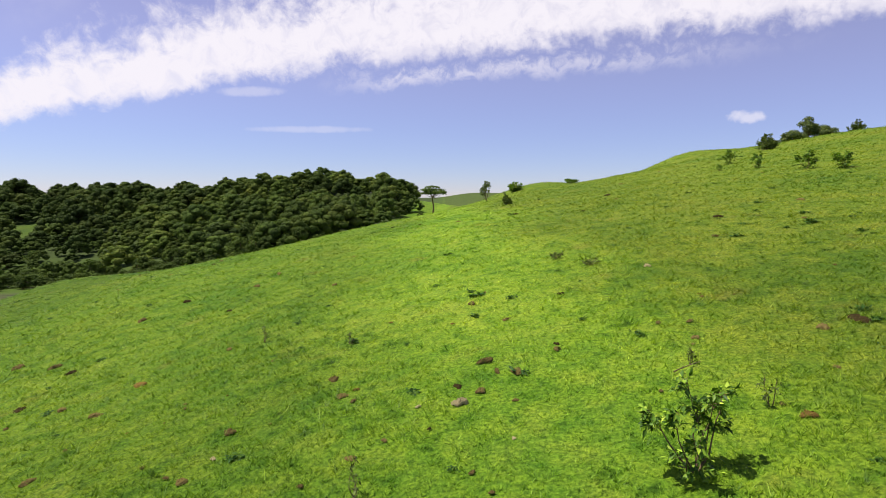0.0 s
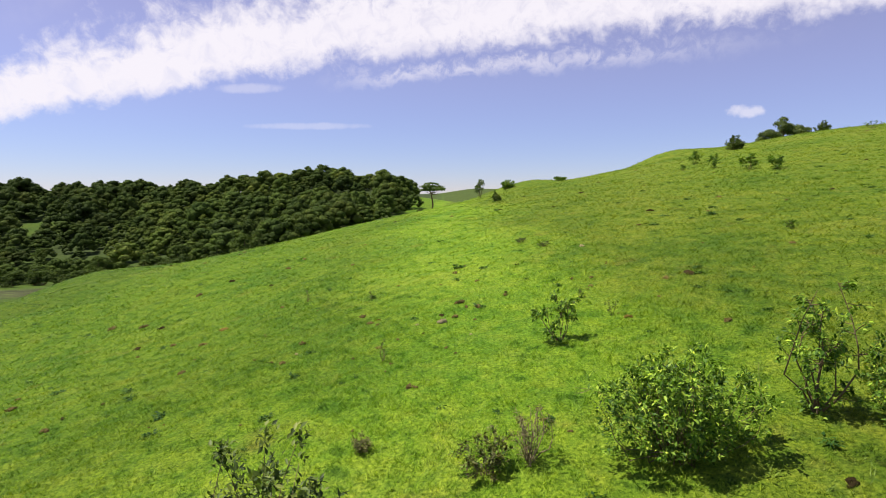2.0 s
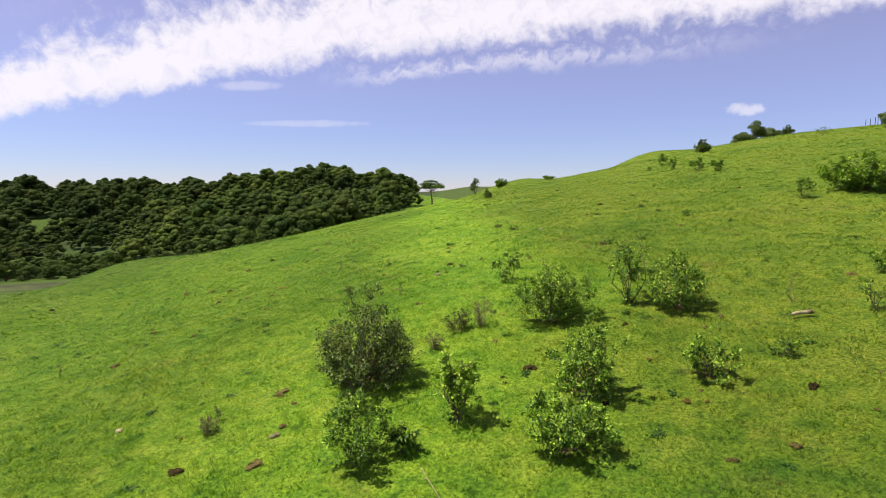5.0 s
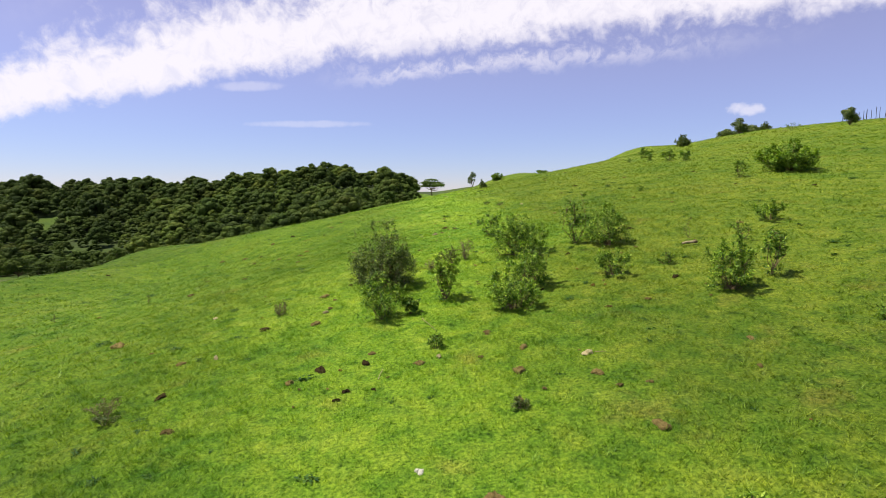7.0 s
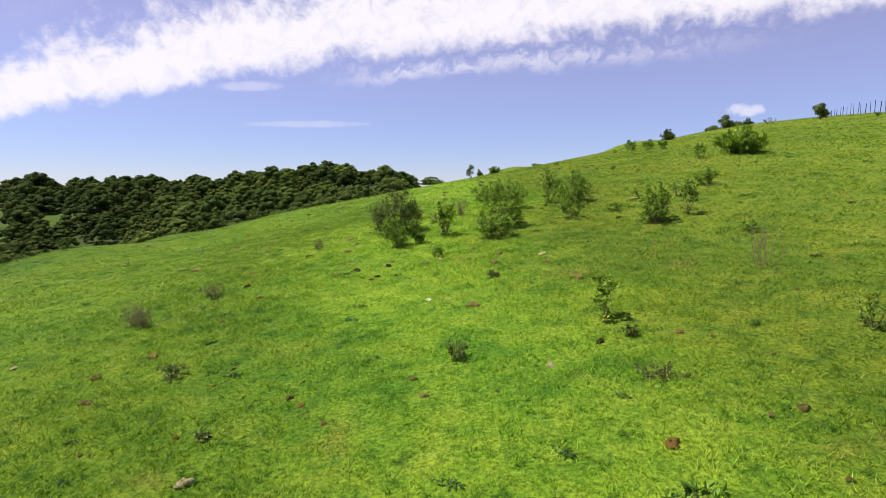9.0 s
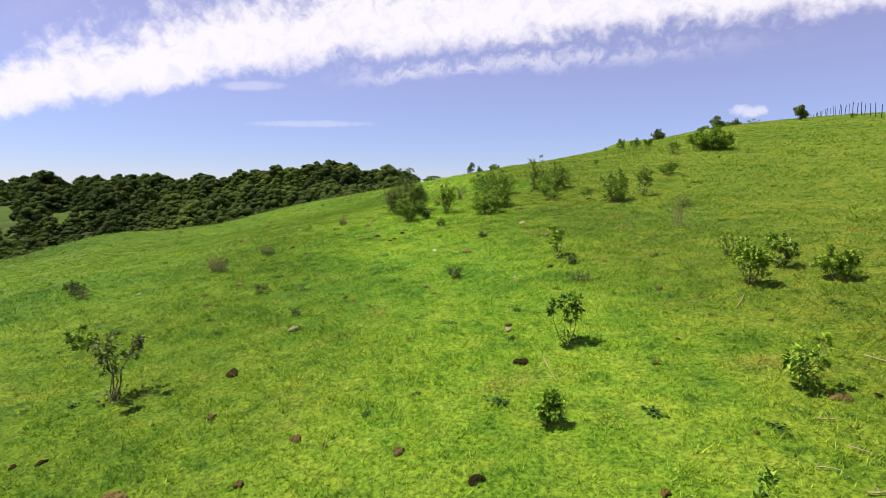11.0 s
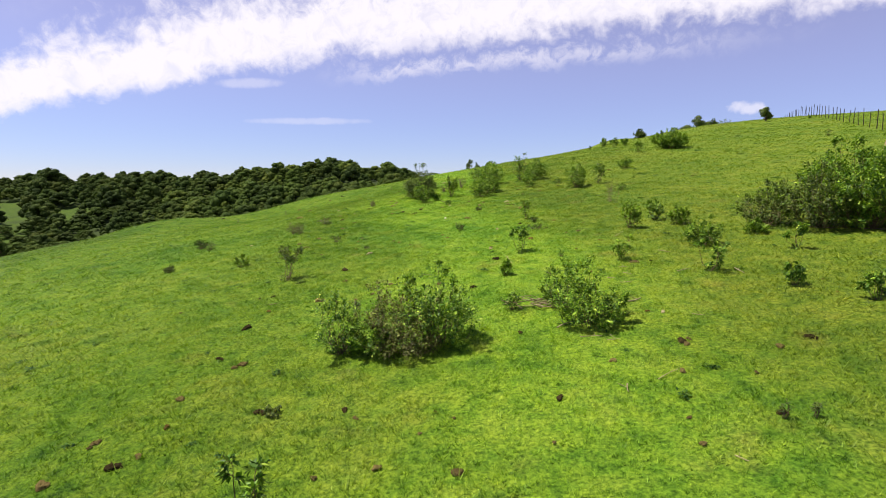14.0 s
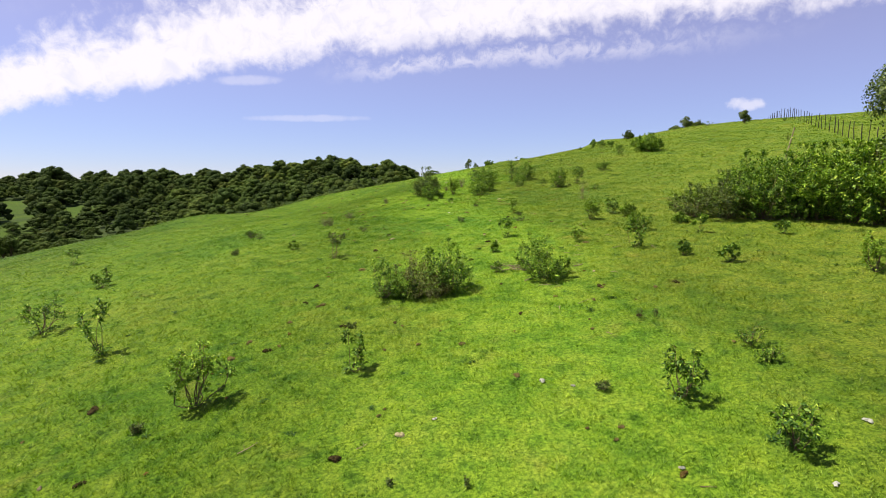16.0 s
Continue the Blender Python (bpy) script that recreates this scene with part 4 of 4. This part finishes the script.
# ---- fence ----
m_post = Mat("weathered_post", 0.9, 0.15)
m_post.colour(m_post.ramp(m_post.noise(14.0, 5.0, 0.6, (1, 1, 0.12)), (0.3, (0.022, 0.019, 0.016)), (0.7, (0.075, 0.062, 0.052))))
fence = new("fence")
fence.location = (34.3, 15.0, ground_at(34.3, 15.0))
tagged(fence, "row of dark weathered wooden fence posts along the hilltop", "fence")
fr = np.random.default_rng(9)
fy = 1.5
while fy < 72:
    px, py = 34.3 + 0.455 * (fy - 15.0) + fr.uniform(-0.08, 0.08), fy
    ph, pr = fr.uniform(1.15, 1.5), fr.uniform(0.024, 0.040)
    top = np.array([fr.normal(0, 0.06), fr.normal(0, 0.06), ph])
    line = bend(np.array([0, 0, -0.25]), top, fr, 0.02, 6)
    line = np.vstack([line, line[-1] + [0, 0, 0.02]])
    v, f = tubes([(line, [pr * 1.1, pr, pr, pr * 0.95, pr * 0.92, pr * 0.85, 0.01])], 7)
    np_object("post", v + np.array([px - 34.3, py - 15.0, ground_at(px, py) - fence.location.z]), f, m_post, fence)
    fy += 1.87 + fr.uniform(-0.15, 0.15)

# a leaning leafy pole rising out of the thicket
pole = new("tree")
pole.location = (12.55, -14.6, ground_at(12.55, -14.6) - 0.05)
tagged(pole, "leaning bare pole with a few leaves above the thicket", "tree")
sr = np.random.default_rng(31)
line = bend(np.zeros(3), np.array([0.62, 0.1, 2.85]), sr, 0.05, 9)
v, f = tubes([(line, np.linspace(0.05, 0.022, len(line)))], 7)
np_object("trunk", v, f, m_pale, pole)
c = line[sr.integers(5, 9, 70)] + sr.normal(0, 0.06, (70, 3))
v, f = leaf_mesh(c, np.tile([0.2, 0, 0.4], (70, 1)), 0.10, sr)
np_object("foliage", v, f, LEAF["yellow"], pole)

# ---- cow dung, stones, sticks ----
def lump_mat(name, lo, hi, scale=18.0):
    m = Mat(name, 0.95, 0.04)
    c = m.ramp(m.noise(scale, 5.0, 0.65), (0.28, lo), (0.72, hi))
    c = m.mix(1.0, c, m.ramp(m.random(), (0.0, (0.5, 0.5, 0.48)), (1.0, (0.95, 0.95, 0.88))), "MULTIPLY")
    return m.colour(c).bump(m.noise(60.0, 4.0), 0.8, 0.012)


TONE = {
    "brown": lump_mat("dry_dung", (0.085, 0.062, 0.020), (0.310, 0.230, 0.090)),
    "dark": lump_mat("fresh_dung", (0.022, 0.016, 0.007), (0.085, 0.060, 0.024)),
    "red": lump_mat("bare_red_earth", (0.130, 0.078, 0.020), (0.300, 0.190, 0.058)),
    "pale": lump_mat("weathered_stone", (0.360, 0.290, 0.150), (0.640, 0.540, 0.320)),
    "white": lump_mat("bleached_stone", (0.600, 0.570, 0.460), (0.840, 0.800, 0.680)),
}
NAMES = {"brown": "dry brown cow dung lying in the grass", "dark": "dark fresh cow dung lying in the grass", "red": "crumbled reddish earth lump in the grass",
         "pale": "flat pale tan stone lying in the grass", "white": "small bleached white stone in the grass"}


def lump(seed, flat, rings=6, sides=15, rough=0.30):
    """An uneven low mound one metre across."""
    r = np.random.default_rng(seed)
    ph = r.uniform(0, 6.28, 6)
    v, f = [], []
    for i in range(rings):
        t = i / (rings - 1)
        for k in range(sides):
            a = 2 * np.pi * k / sides
            rad = 0.5 * (1 - t) ** 0.55 * (1 + rough * np.sin(2 * a + ph[0]) + rough * 0.7 * np.sin(3 * a + ph[1]) + r.normal(0, 0.10))
            z = flat * (np.sin(t * np.pi * 0.5) ** 0.7) * (1 + 0.25 * np.sin(3 * a + ph[2] + 4 * t)) + r.normal(0, flat * 0.34)
            v.append((np.cos(a) * rad, np.sin(a) * rad, z - 0.06 if i == 0 else z))
    for i in range(rings - 1):
        for k in range(sides):
            a, b = i * sides + k, i * sides + (k + 1) % sides
            f.append((a, b, b + sides, a + sides))
    return np_mesh("lump", np.array(v), np.array(f))


LUMPS = {}
count = [0]


def put_lump(name, tone, x, y, size, flat, category, group):
    count[0] += 1
    r = np.random.default_rng(900 + count[0])
    key = (tone, flat, count[0] % 5)
    if key not in LUMPS:
        LUMPS[key] = lump(500 + 7 * len(LUMPS), flat)
        LUMPS[key].materials.append(TONE[tone].m)
    ob = new(name, LUMPS[key])
    d = 0.3
    sx = (ground_at(x + d, y) - ground_at(x - d, y)) / (2 * d)
    sy = (ground_at(x, y + d) - ground_at(x, y - d)) / (2 * d)
    tilt = Vector((-sx, -sy, 1)).to_track_quat("Z", "Y").to_matrix().to_4x4()
    size *= 0.8
    ob.matrix_basis = Matrix.Translation((x, y, ground_at(x, y) + 0.016)) @ tilt @ pose(0, 0, 0, 0, 0, r.uniform(0, 360)) @ Matrix.Diagonal((size, size * r.uniform(0.65, 1.0), size, 1))
    return tagged(ob, NAMES[tone], category, group=group)


def dung(tone, x, y, size):
    put_lump("cow_dung" if tone != "red" else "earth_lump", tone, x, y, size, 0.15, "cow dung" if tone != "red" else "earth", "lumps in the grass")


def stone(tone, x, y, size):
    put_lump("stone", tone, x, y, size, 0.2, "stone", "stones in the grass")


def stick(x0, y0, x1, y1, rad, tone):
    count[0] += 1
    r = np.random.default_rng(1500 + count[0])
    n, rad = 7, rad * 0.65
    t = np.linspace(0, 1, n)
    xs, ys = x0 + (x1 - x0) * t, y0 + (y1 - y0) * t
    side = 0.10 * np.hypot(x1 - x0, y1 - y0) * np.sin(np.pi * t) * r.uniform(-1, 1)
    pts = np.stack([xs - side * 0.5, ys + side, [ground_at(a, b) + 0.02 + rad for a, b in zip(xs, ys)]], -1)
    ob = new("stick")
    ob.location = tuple(pts[0])
    pts = pts - pts[0]
    v, f = tubes([(pts, np.linspace(rad, rad * 0.5, n))], 6)
    wood = {"pale": m_pale, "dark": m_wood, "red": m_dry}[tone]
    np_object("branch", v, f, wood, ob)
    k = r.integers(2, 5)
    e = pts[k] + np.array([r.normal(0, 0.06), r.normal(0, 0.06), 0.05])
    v, f = tubes([(np.stack([pts[k], (pts[k] + e) / 2, e]), np.array([0.5, 0.4, 0.2]) * rad)], 5)
    np_object("side_twig", v, f, wood, ob)
    tagged(ob, "bare pale dead stick lying in the grass" if tone == "pale" else "bare brown dead branch lying in the grass", "stick", group="fallen sticks")


dung("brown", -2.75, 7.15, 0.220)
dung("brown", -1.36, 7.59, 0.170)
dung("brown", -1.17, 7.35, 0.120)
dung("brown", -1.63, 8.42, 0.222)
dung("brown", -0.97, 5.87, 0.146)
dung("dark", 0.22, 7.31, 0.193)
dung("brown", 0.63, 7.94, 0.242)
dung("brown", 0.51, 7.05, 0.201)
stone("pale", 0.24, 6.76, 0.235)
dung("brown", 1.01, 7.41, 0.211)
dung("brown", 1.66, 8.04, 0.179)
dung("dark", 1.70, 8.27, 0.117)
dung("brown", 0.90, 6.68, 0.109)
stone("pale", -0.28, 6.81, 0.084)
stone("pale", 0.77, 5.73, 0.071)
dung("brown", -0.63, 6.11, 0.088)
dung("dark", -0.13, 6.20, 0.064)
dung("brown", 0.46, 4.79, 0.080)
stone("pale", -2.70, 6.48, 0.093)
dung("brown", -3.57, 6.53, 0.094)
dung("brown", -3.10, 6.14, 0.089)
dung("brown", -5.21, 6.86, 0.213)
dung("dark", -8.27, 10.86, 0.308)
dung("red", -5.73, 10.57, 0.321)
dung("brown", -6.88, 10.02, 0.224)
dung("brown", -5.69, 9.08, 0.240)
dung("brown", -9.89, 14.32, 0.345)
dung("dark", -8.65, 13.02, 0.262)
dung("brown", -11.35, 15.00, 0.420)
dung("brown", -4.45, 11.73, 0.189)
dung("dark", -8.61, 19.09, 0.342)
dung("brown", -9.41, 17.69, 0.353)
dung("dark", -6.05, 16.04, 0.192)
dung("brown", -6.19, 18.99, 0.302)
dung("brown", -3.07, 16.17, 0.225)
dung("red", 3.58, 5.34, 0.176)
dung("brown", 3.50, 5.64, 0.081)
dung("brown", 3.52, 7.74, 0.172)
stone("pale", 4.31, 11.98, 0.167)
dung("brown", 6.60, 13.87, 0.192)
dung("brown", 1.12, 9.84, 0.158)
dung("brown", 3.25, 8.42, 0.119)
dung("dark", 5.55, 7.46, 0.301)
dung("brown", 4.48, 6.29, 0.102)
dung("dark", 1.89, -1.33, 0.288)
dung("brown", -2.58, -1.03, 0.211)
dung("brown", 1.44, 0.16, 0.158)
dung("brown", 1.42, -1.71, 0.113)
dung("brown", -6.62, 4.71, 0.230)
stone("pale", -5.19, -1.59, 0.182)
stone("pale", -2.18, -2.69, 0.173)
dung("dark", 2.78, -2.85, 0.181)
dung("red", 3.89, -3.12, 0.161)
dung("brown", 4.20, -2.86, 0.097)
dung("brown", 5.90, 0.09, 0.176)
dung("brown", 5.33, -0.45, 0.111)
dung("red", 3.89, -1.58, 0.115)
dung("red", 4.15, -3.19, 0.080)
dung("dark", -3.42, -3.34, 0.262)
dung("brown", -2.25, -3.43, 0.260)
stone("pale", -3.88, -4.92, 0.188)
dung("brown", -4.51, -5.05, 0.204)
dung("brown", -6.88, -3.01, 0.420)
dung("dark", -0.81, -6.12, 0.213)
dung("brown", -0.74, -5.71, 0.189)
dung("dark", -1.58, -6.17, 0.294)
dung("red", -1.21, -6.29, 0.097)
dung("brown", 0.15, -6.49, 0.235)
stone("pale", 0.47, -6.31, 0.144)
dung("brown", 1.17, -6.50, 0.125)
dung("brown", 1.36, -5.33, 0.215)
dung("brown", 1.90, -6.25, 0.193)
dung("brown", 1.71, -7.22, 0.313)
stone("pale", 2.88, -6.76, 0.211)
dung("brown", 2.84, -7.51, 0.232)
dung("brown", 3.00, -8.08, 0.126)
dung("brown", 3.44, -8.03, 0.114)
dung("brown", 1.59, -8.14, 0.187)
dung("brown", 1.99, -7.88, 0.091)
dung("dark", -0.96, -7.25, 0.171)
dung("brown", -1.99, -6.68, 0.200)
dung("brown", -1.74, -7.00, 0.103)
dung("dark", -0.53, -7.25, 0.100)
dung("dark", -1.06, -7.57, 0.123)
dung("dark", -4.16, -6.55, 0.266)
dung("brown", 5.48, -6.81, 0.165)
dung("brown", 5.08, -7.83, 0.117)
dung("brown", -2.54, -0.89, 0.239)
dung("brown", -2.14, -2.42, 0.165)
dung("brown", 1.86, -1.30, 0.179)
dung("brown", 4.65, -4.46, 0.156)
dung("brown", 3.85, -4.54, 0.155)
dung("red", 2.65, -15.15, 0.223)
dung("brown", 4.07, -14.80, 0.165)
stone("pale", 1.45, -16.06, 0.141)
stone("pale", -1.92, -15.04, 0.194)
dung("brown", -3.47, -14.16, 0.092)
dung("red", -1.18, -13.52, 0.129)
dung("brown", -0.81, -14.01, 0.120)
dung("brown", 0.31, -13.61, 0.141)
dung("brown", 0.16, -13.11, 0.136)
stone("pale", 1.89, -13.17, 0.150)
dung("dark", 2.69, -12.53, 0.178)
dung("red", 3.83, -12.39, 0.164)
stone("white", 0.27, -9.64, 0.131)
dung("brown", -3.43, -7.89, 0.227)
dung("brown", -3.65, -9.55, 0.132)
dung("brown", -4.20, -11.05, 0.211)
dung("brown", -4.71, -11.77, 0.196)
stone("pale", -6.69, -10.79, 0.138)
dung("brown", -4.24, -12.79, 0.237)
dung("brown", 3.72, -14.86, 0.082)
dung("brown", -2.12, -17.92, 0.173)
dung("dark", -2.37, -16.56, 0.306)
dung("brown", -0.99, -18.55, 0.184)
dung("brown", -2.46, -19.30, 0.258)
dung("brown", -2.03, -19.61, 0.133)
dung("brown", -1.31, -19.31, 0.140)
dung("brown", 0.10, -19.03, 0.170)
dung("dark", 0.80, -19.60, 0.177)
dung("red", 2.24, -19.99, 0.123)
dung("dark", 1.48, -17.23, 0.203)
dung("brown", 1.47, -15.85, 0.128)
dung("brown", 4.41, -18.78, 0.226)
dung("dark", 4.73, -18.81, 0.100)
dung("brown", -0.65, -18.76, 0.076)
dung("brown", -1.63, -19.57, 0.101)
dung("dark", -3.67, -18.49, 0.133)
dung("dark", -3.97, -18.49, 0.093)
dung("dark", -3.56, -20.57, 0.281)
dung("dark", 3.60, -23.30, 0.168)
dung("dark", 1.41, -22.39, 0.134)
dung("brown", -3.01, -22.41, 0.191)
dung("dark", -3.52, -22.05, 0.155)
dung("brown", 4.37, -18.77, 0.234)
stone("pale", 3.78, -22.11, 0.093)
dung("dark", -1.06, -24.34, 0.129)
dung("brown", -0.51, -25.65, 0.141)
dung("brown", 0.33, -25.89, 0.169)
dung("brown", -4.28, -25.28, 0.214)
dung("brown", -4.16, -24.45, 0.170)
dung("red", -3.37, -24.24, 0.131)
dung("brown", -3.58, -23.40, 0.194)
dung("dark", -2.22, -24.07, 0.178)
dung("brown", -1.16, -25.67, 0.106)
dung("brown", -3.42, -24.85, 0.120)
dung("dark", -3.62, -25.04, 0.222)
dung("brown", 2.80, -25.83, 0.114)
dung("dark", 1.60, -24.61, 0.137)
dung("dark", 3.81, -25.43, 0.145)
dung("brown", 2.87, -25.33, 0.086)
dung("brown", 3.23, -24.25, 0.129)
dung("brown", 2.51, -23.70, 0.154)
dung("brown", 3.63, -23.41, 0.128)
dung("brown", 4.72, -23.80, 0.167)
dung("dark", 5.25, -23.61, 0.187)
dung("brown", 4.07, -24.44, 0.084)
dung("brown", 1.36, -25.53, 0.072)
dung("brown", -3.12, -22.50, 0.143)
dung("dark", -1.49, -29.14, 0.227)
stone("pale", -0.64, -28.77, 0.142)
dung("red", 2.74, -30.19, 0.143)
stone("white", 2.76, -30.09, 0.079)
dung("dark", -5.07, -28.94, 0.172)
stone("white", 5.23, -29.66, 0.126)
stone("pale", -5.66, -28.88, 0.094)
stone("white", 4.14, -30.70, 0.084)
dung("brown", 2.32, -29.21, 0.119)
dung("brown", 2.18, -29.46, 0.087)
dung("brown", 1.17, -27.41, 0.166)
stone("white", 1.97, -27.93, 0.078)
stone("white", 1.54, -27.69, 0.116)
dung("dark", -6.16, -26.77, 0.238)
dung("brown", 1.90, -29.10, 0.076)
stone("white", -0.15, -28.44, 0.074)

stick(2.77, 6.60, 3.18, 6.82, .012, "dark")
stick(0.10, -4.05, 0.41, -4.89, .012, "pale")
stick(-0.50, -6.91, -0.46, -6.46, .010, "pale")
stick(2.99, -6.78, 3.16, -6.83, .010, "pale")
stick(3.63, -12.38, 4.00, -12.43, .007, "pale")
stick(1.77, -17.17, 1.81, -17.88, .012, "pale")
stick(5.24, -17.90, 5.40, -18.20, .014, "pale")
stick(3.67, -20.15, 3.93, -20.13, .012, "pale")
stick(3.50, -19.83, 3.65, -19.89, .012, "pale")
stick(3.90, -19.60, 4.03, -19.72, .010, "pale")
stick(3.93, -19.15, 4.11, -19.19, .010, "pale")
stick(-3.53, -19.26, -3.33, -19.21, .012, "pale")
stick(4.77, -15.97, 5.20, -15.35, .012, "pale")
stick(2.00, -22.37, 2.30, -22.16, .020, "pale")
stick(4.88, -19.91, 5.15, -19.84, .014, "pale")
stick(5.96, -20.05, 5.88, -20.57, .016, "pale")
stick(3.43, -21.41, 3.68, -21.32, .026, "red")
stick(2.26, -22.83, 2.60, -22.80, .012, "pale")
stick(2.63, -22.98, 2.82, -22.98, .012, "pale")
stick(4.13, -22.41, 4.30, -22.52, .010, "pale")
stick(2.84, -24.47, 3.18, -24.23, .010, "pale")
stick(2.45, -24.51, 2.40, -24.70, .014, "pale")
stick(2.99, -26.08, 3.07, -26.19, .010, "pale")
stick(-2.94, -28.72, -2.73, -28.49, .014, "pale")
stick(-1.22, -28.98, -1.08, -28.88, .010, "pale")
stick(2.83, -30.42, 2.99, -30.47, .010, "dark")


# a cut log lying on the slope
log = new("log")
log.location = (7.15, -0.45, ground_at(7.15, -0.45) + 0.05)
tagged(log, "short pale log with a dark broken end in the grass", "log")
lr = np.random.default_rng(77)
body_line = bend(np.array([-0.26, 0, 0]), np.array([0.16, 0.02, 0.05]), lr, 0.01)
v, f = tubes([(body_line, [0.035, 0.045, 0.045, 0.045, 0.050, 0.05])], 9)
np_object("trunk", v, f, m_pale, log)
v, f = tubes([(np.array([[0.15, 0.02, 0.05], [0.22, 0.02, 0.08], [0.30, 0.02, 0.05]]), [0.055, 0.07, 0.03])], 9)
np_object("broken_end", v, f, m_wood, log)
v, f = tubes([(np.array([[0.20, 0.02, 0.06], [0.19, 0.02, 0.16]]), [0.03, 0.02])], 6)
np_object("knot", v, f, m_wood, log)

log.scale = (0.75, 0.75, 0.75)

# brushwood heap beside the bright bush
heap = new("brushwood_pile")
heap.location = (1.95, -21.2, ground_at(1.95, -21.2))
tagged(heap, "heap of dry brown twigs and sticks on the grass", "brushwood")
for k in range(34):
    a = lr.uniform(0, np.pi)
    c = np.array([lr.normal(0, 0.22), lr.normal(0, 0.10), 0.04 + abs(lr.normal(0, 0.05))])
    d = np.array([np.cos(a), np.sin(a) * 0.5, lr.normal(0, 0.15)]) * lr.uniform(0.12, 0.38)
    v, f = tubes([(bend(c - d, c + d, lr, 0.02, 5), np.linspace(0.009, 0.004, 5))], 5)
    np_object("twig", v, f, m_dry if k % 3 else m_pale, heap)

# crumbs of old dung and leaf litter along the way
for k in range(100):
    x, y = lr.uniform(-7.5, 7.5), lr.uniform(-31, 12)
    dung("brown" if k % 3 else "red", x, y, lr.uniform(0.045, 0.11))

# scattered small droppings further off
for k in range(90):
    d = lr.uniform(8, 55)
    x, y = lr.uniform(-0.75, 0.7) * (d + 5), lr.uniform(-20, 0) + d
    dung("dark" if lr.uniform() < 0.45 else "brown", x, y, lr.uniform(0.08, 0.24) * (1 + d / 90))

# ---- weed tufts ----
m_tuft = Mat("weed_blades", 0.6, 0.2)
m_tuft.colour(m_tuft.ramp(m_tuft.island(), (0.0, (0.020, 0.060, 0.010)), (0.6, (0.050, 0.125, 0.014)), (1.0, (0.130, 0.210, 0.025)))).leafy(0.3)
tufts = []
for k in range(6):
    n = 54
    c = np.stack([lr.normal(0, 0.24, n), lr.normal(0, 0.18, n), lr.uniform(0.0, 0.4, n)], -1)
    c[:, 2] *= np.exp(-(c[:, 0] ** 2 + c[:, 1] ** 2))
    v, f = leaf_mesh(c, c * [1, 1, 0.3] + lr.normal(0, 0.2, (n, 3)) + [0, 0, 0.1], 0.42, lr)
    me = np_mesh("weed_tuft", v, f)
    me.materials.append(m_tuft.m)
    tufts.append(me)
for k in range(380):
    d = lr.uniform(3, 60) if k % 3 else lr.uniform(3, 22)
    x, y = lr.uniform(-0.8, 0.8) * (d + 2), lr.uniform(-35, 0) + d
    s = lr.uniform(0.055, 0.13) * (1 + d / 40)
    ob = new("weed_tuft", tufts[k % 6])
    ob.matrix_basis = pose(x, y, ground_at(x, y), 0, 0, lr.uniform(0, 360)) @ Matrix.Diagonal((s * 1.5, s * 1.1, s * 0.62, 1))
    tagged(ob, "small dark green weed tuft in the short grass", "weed", group="weed tufts")
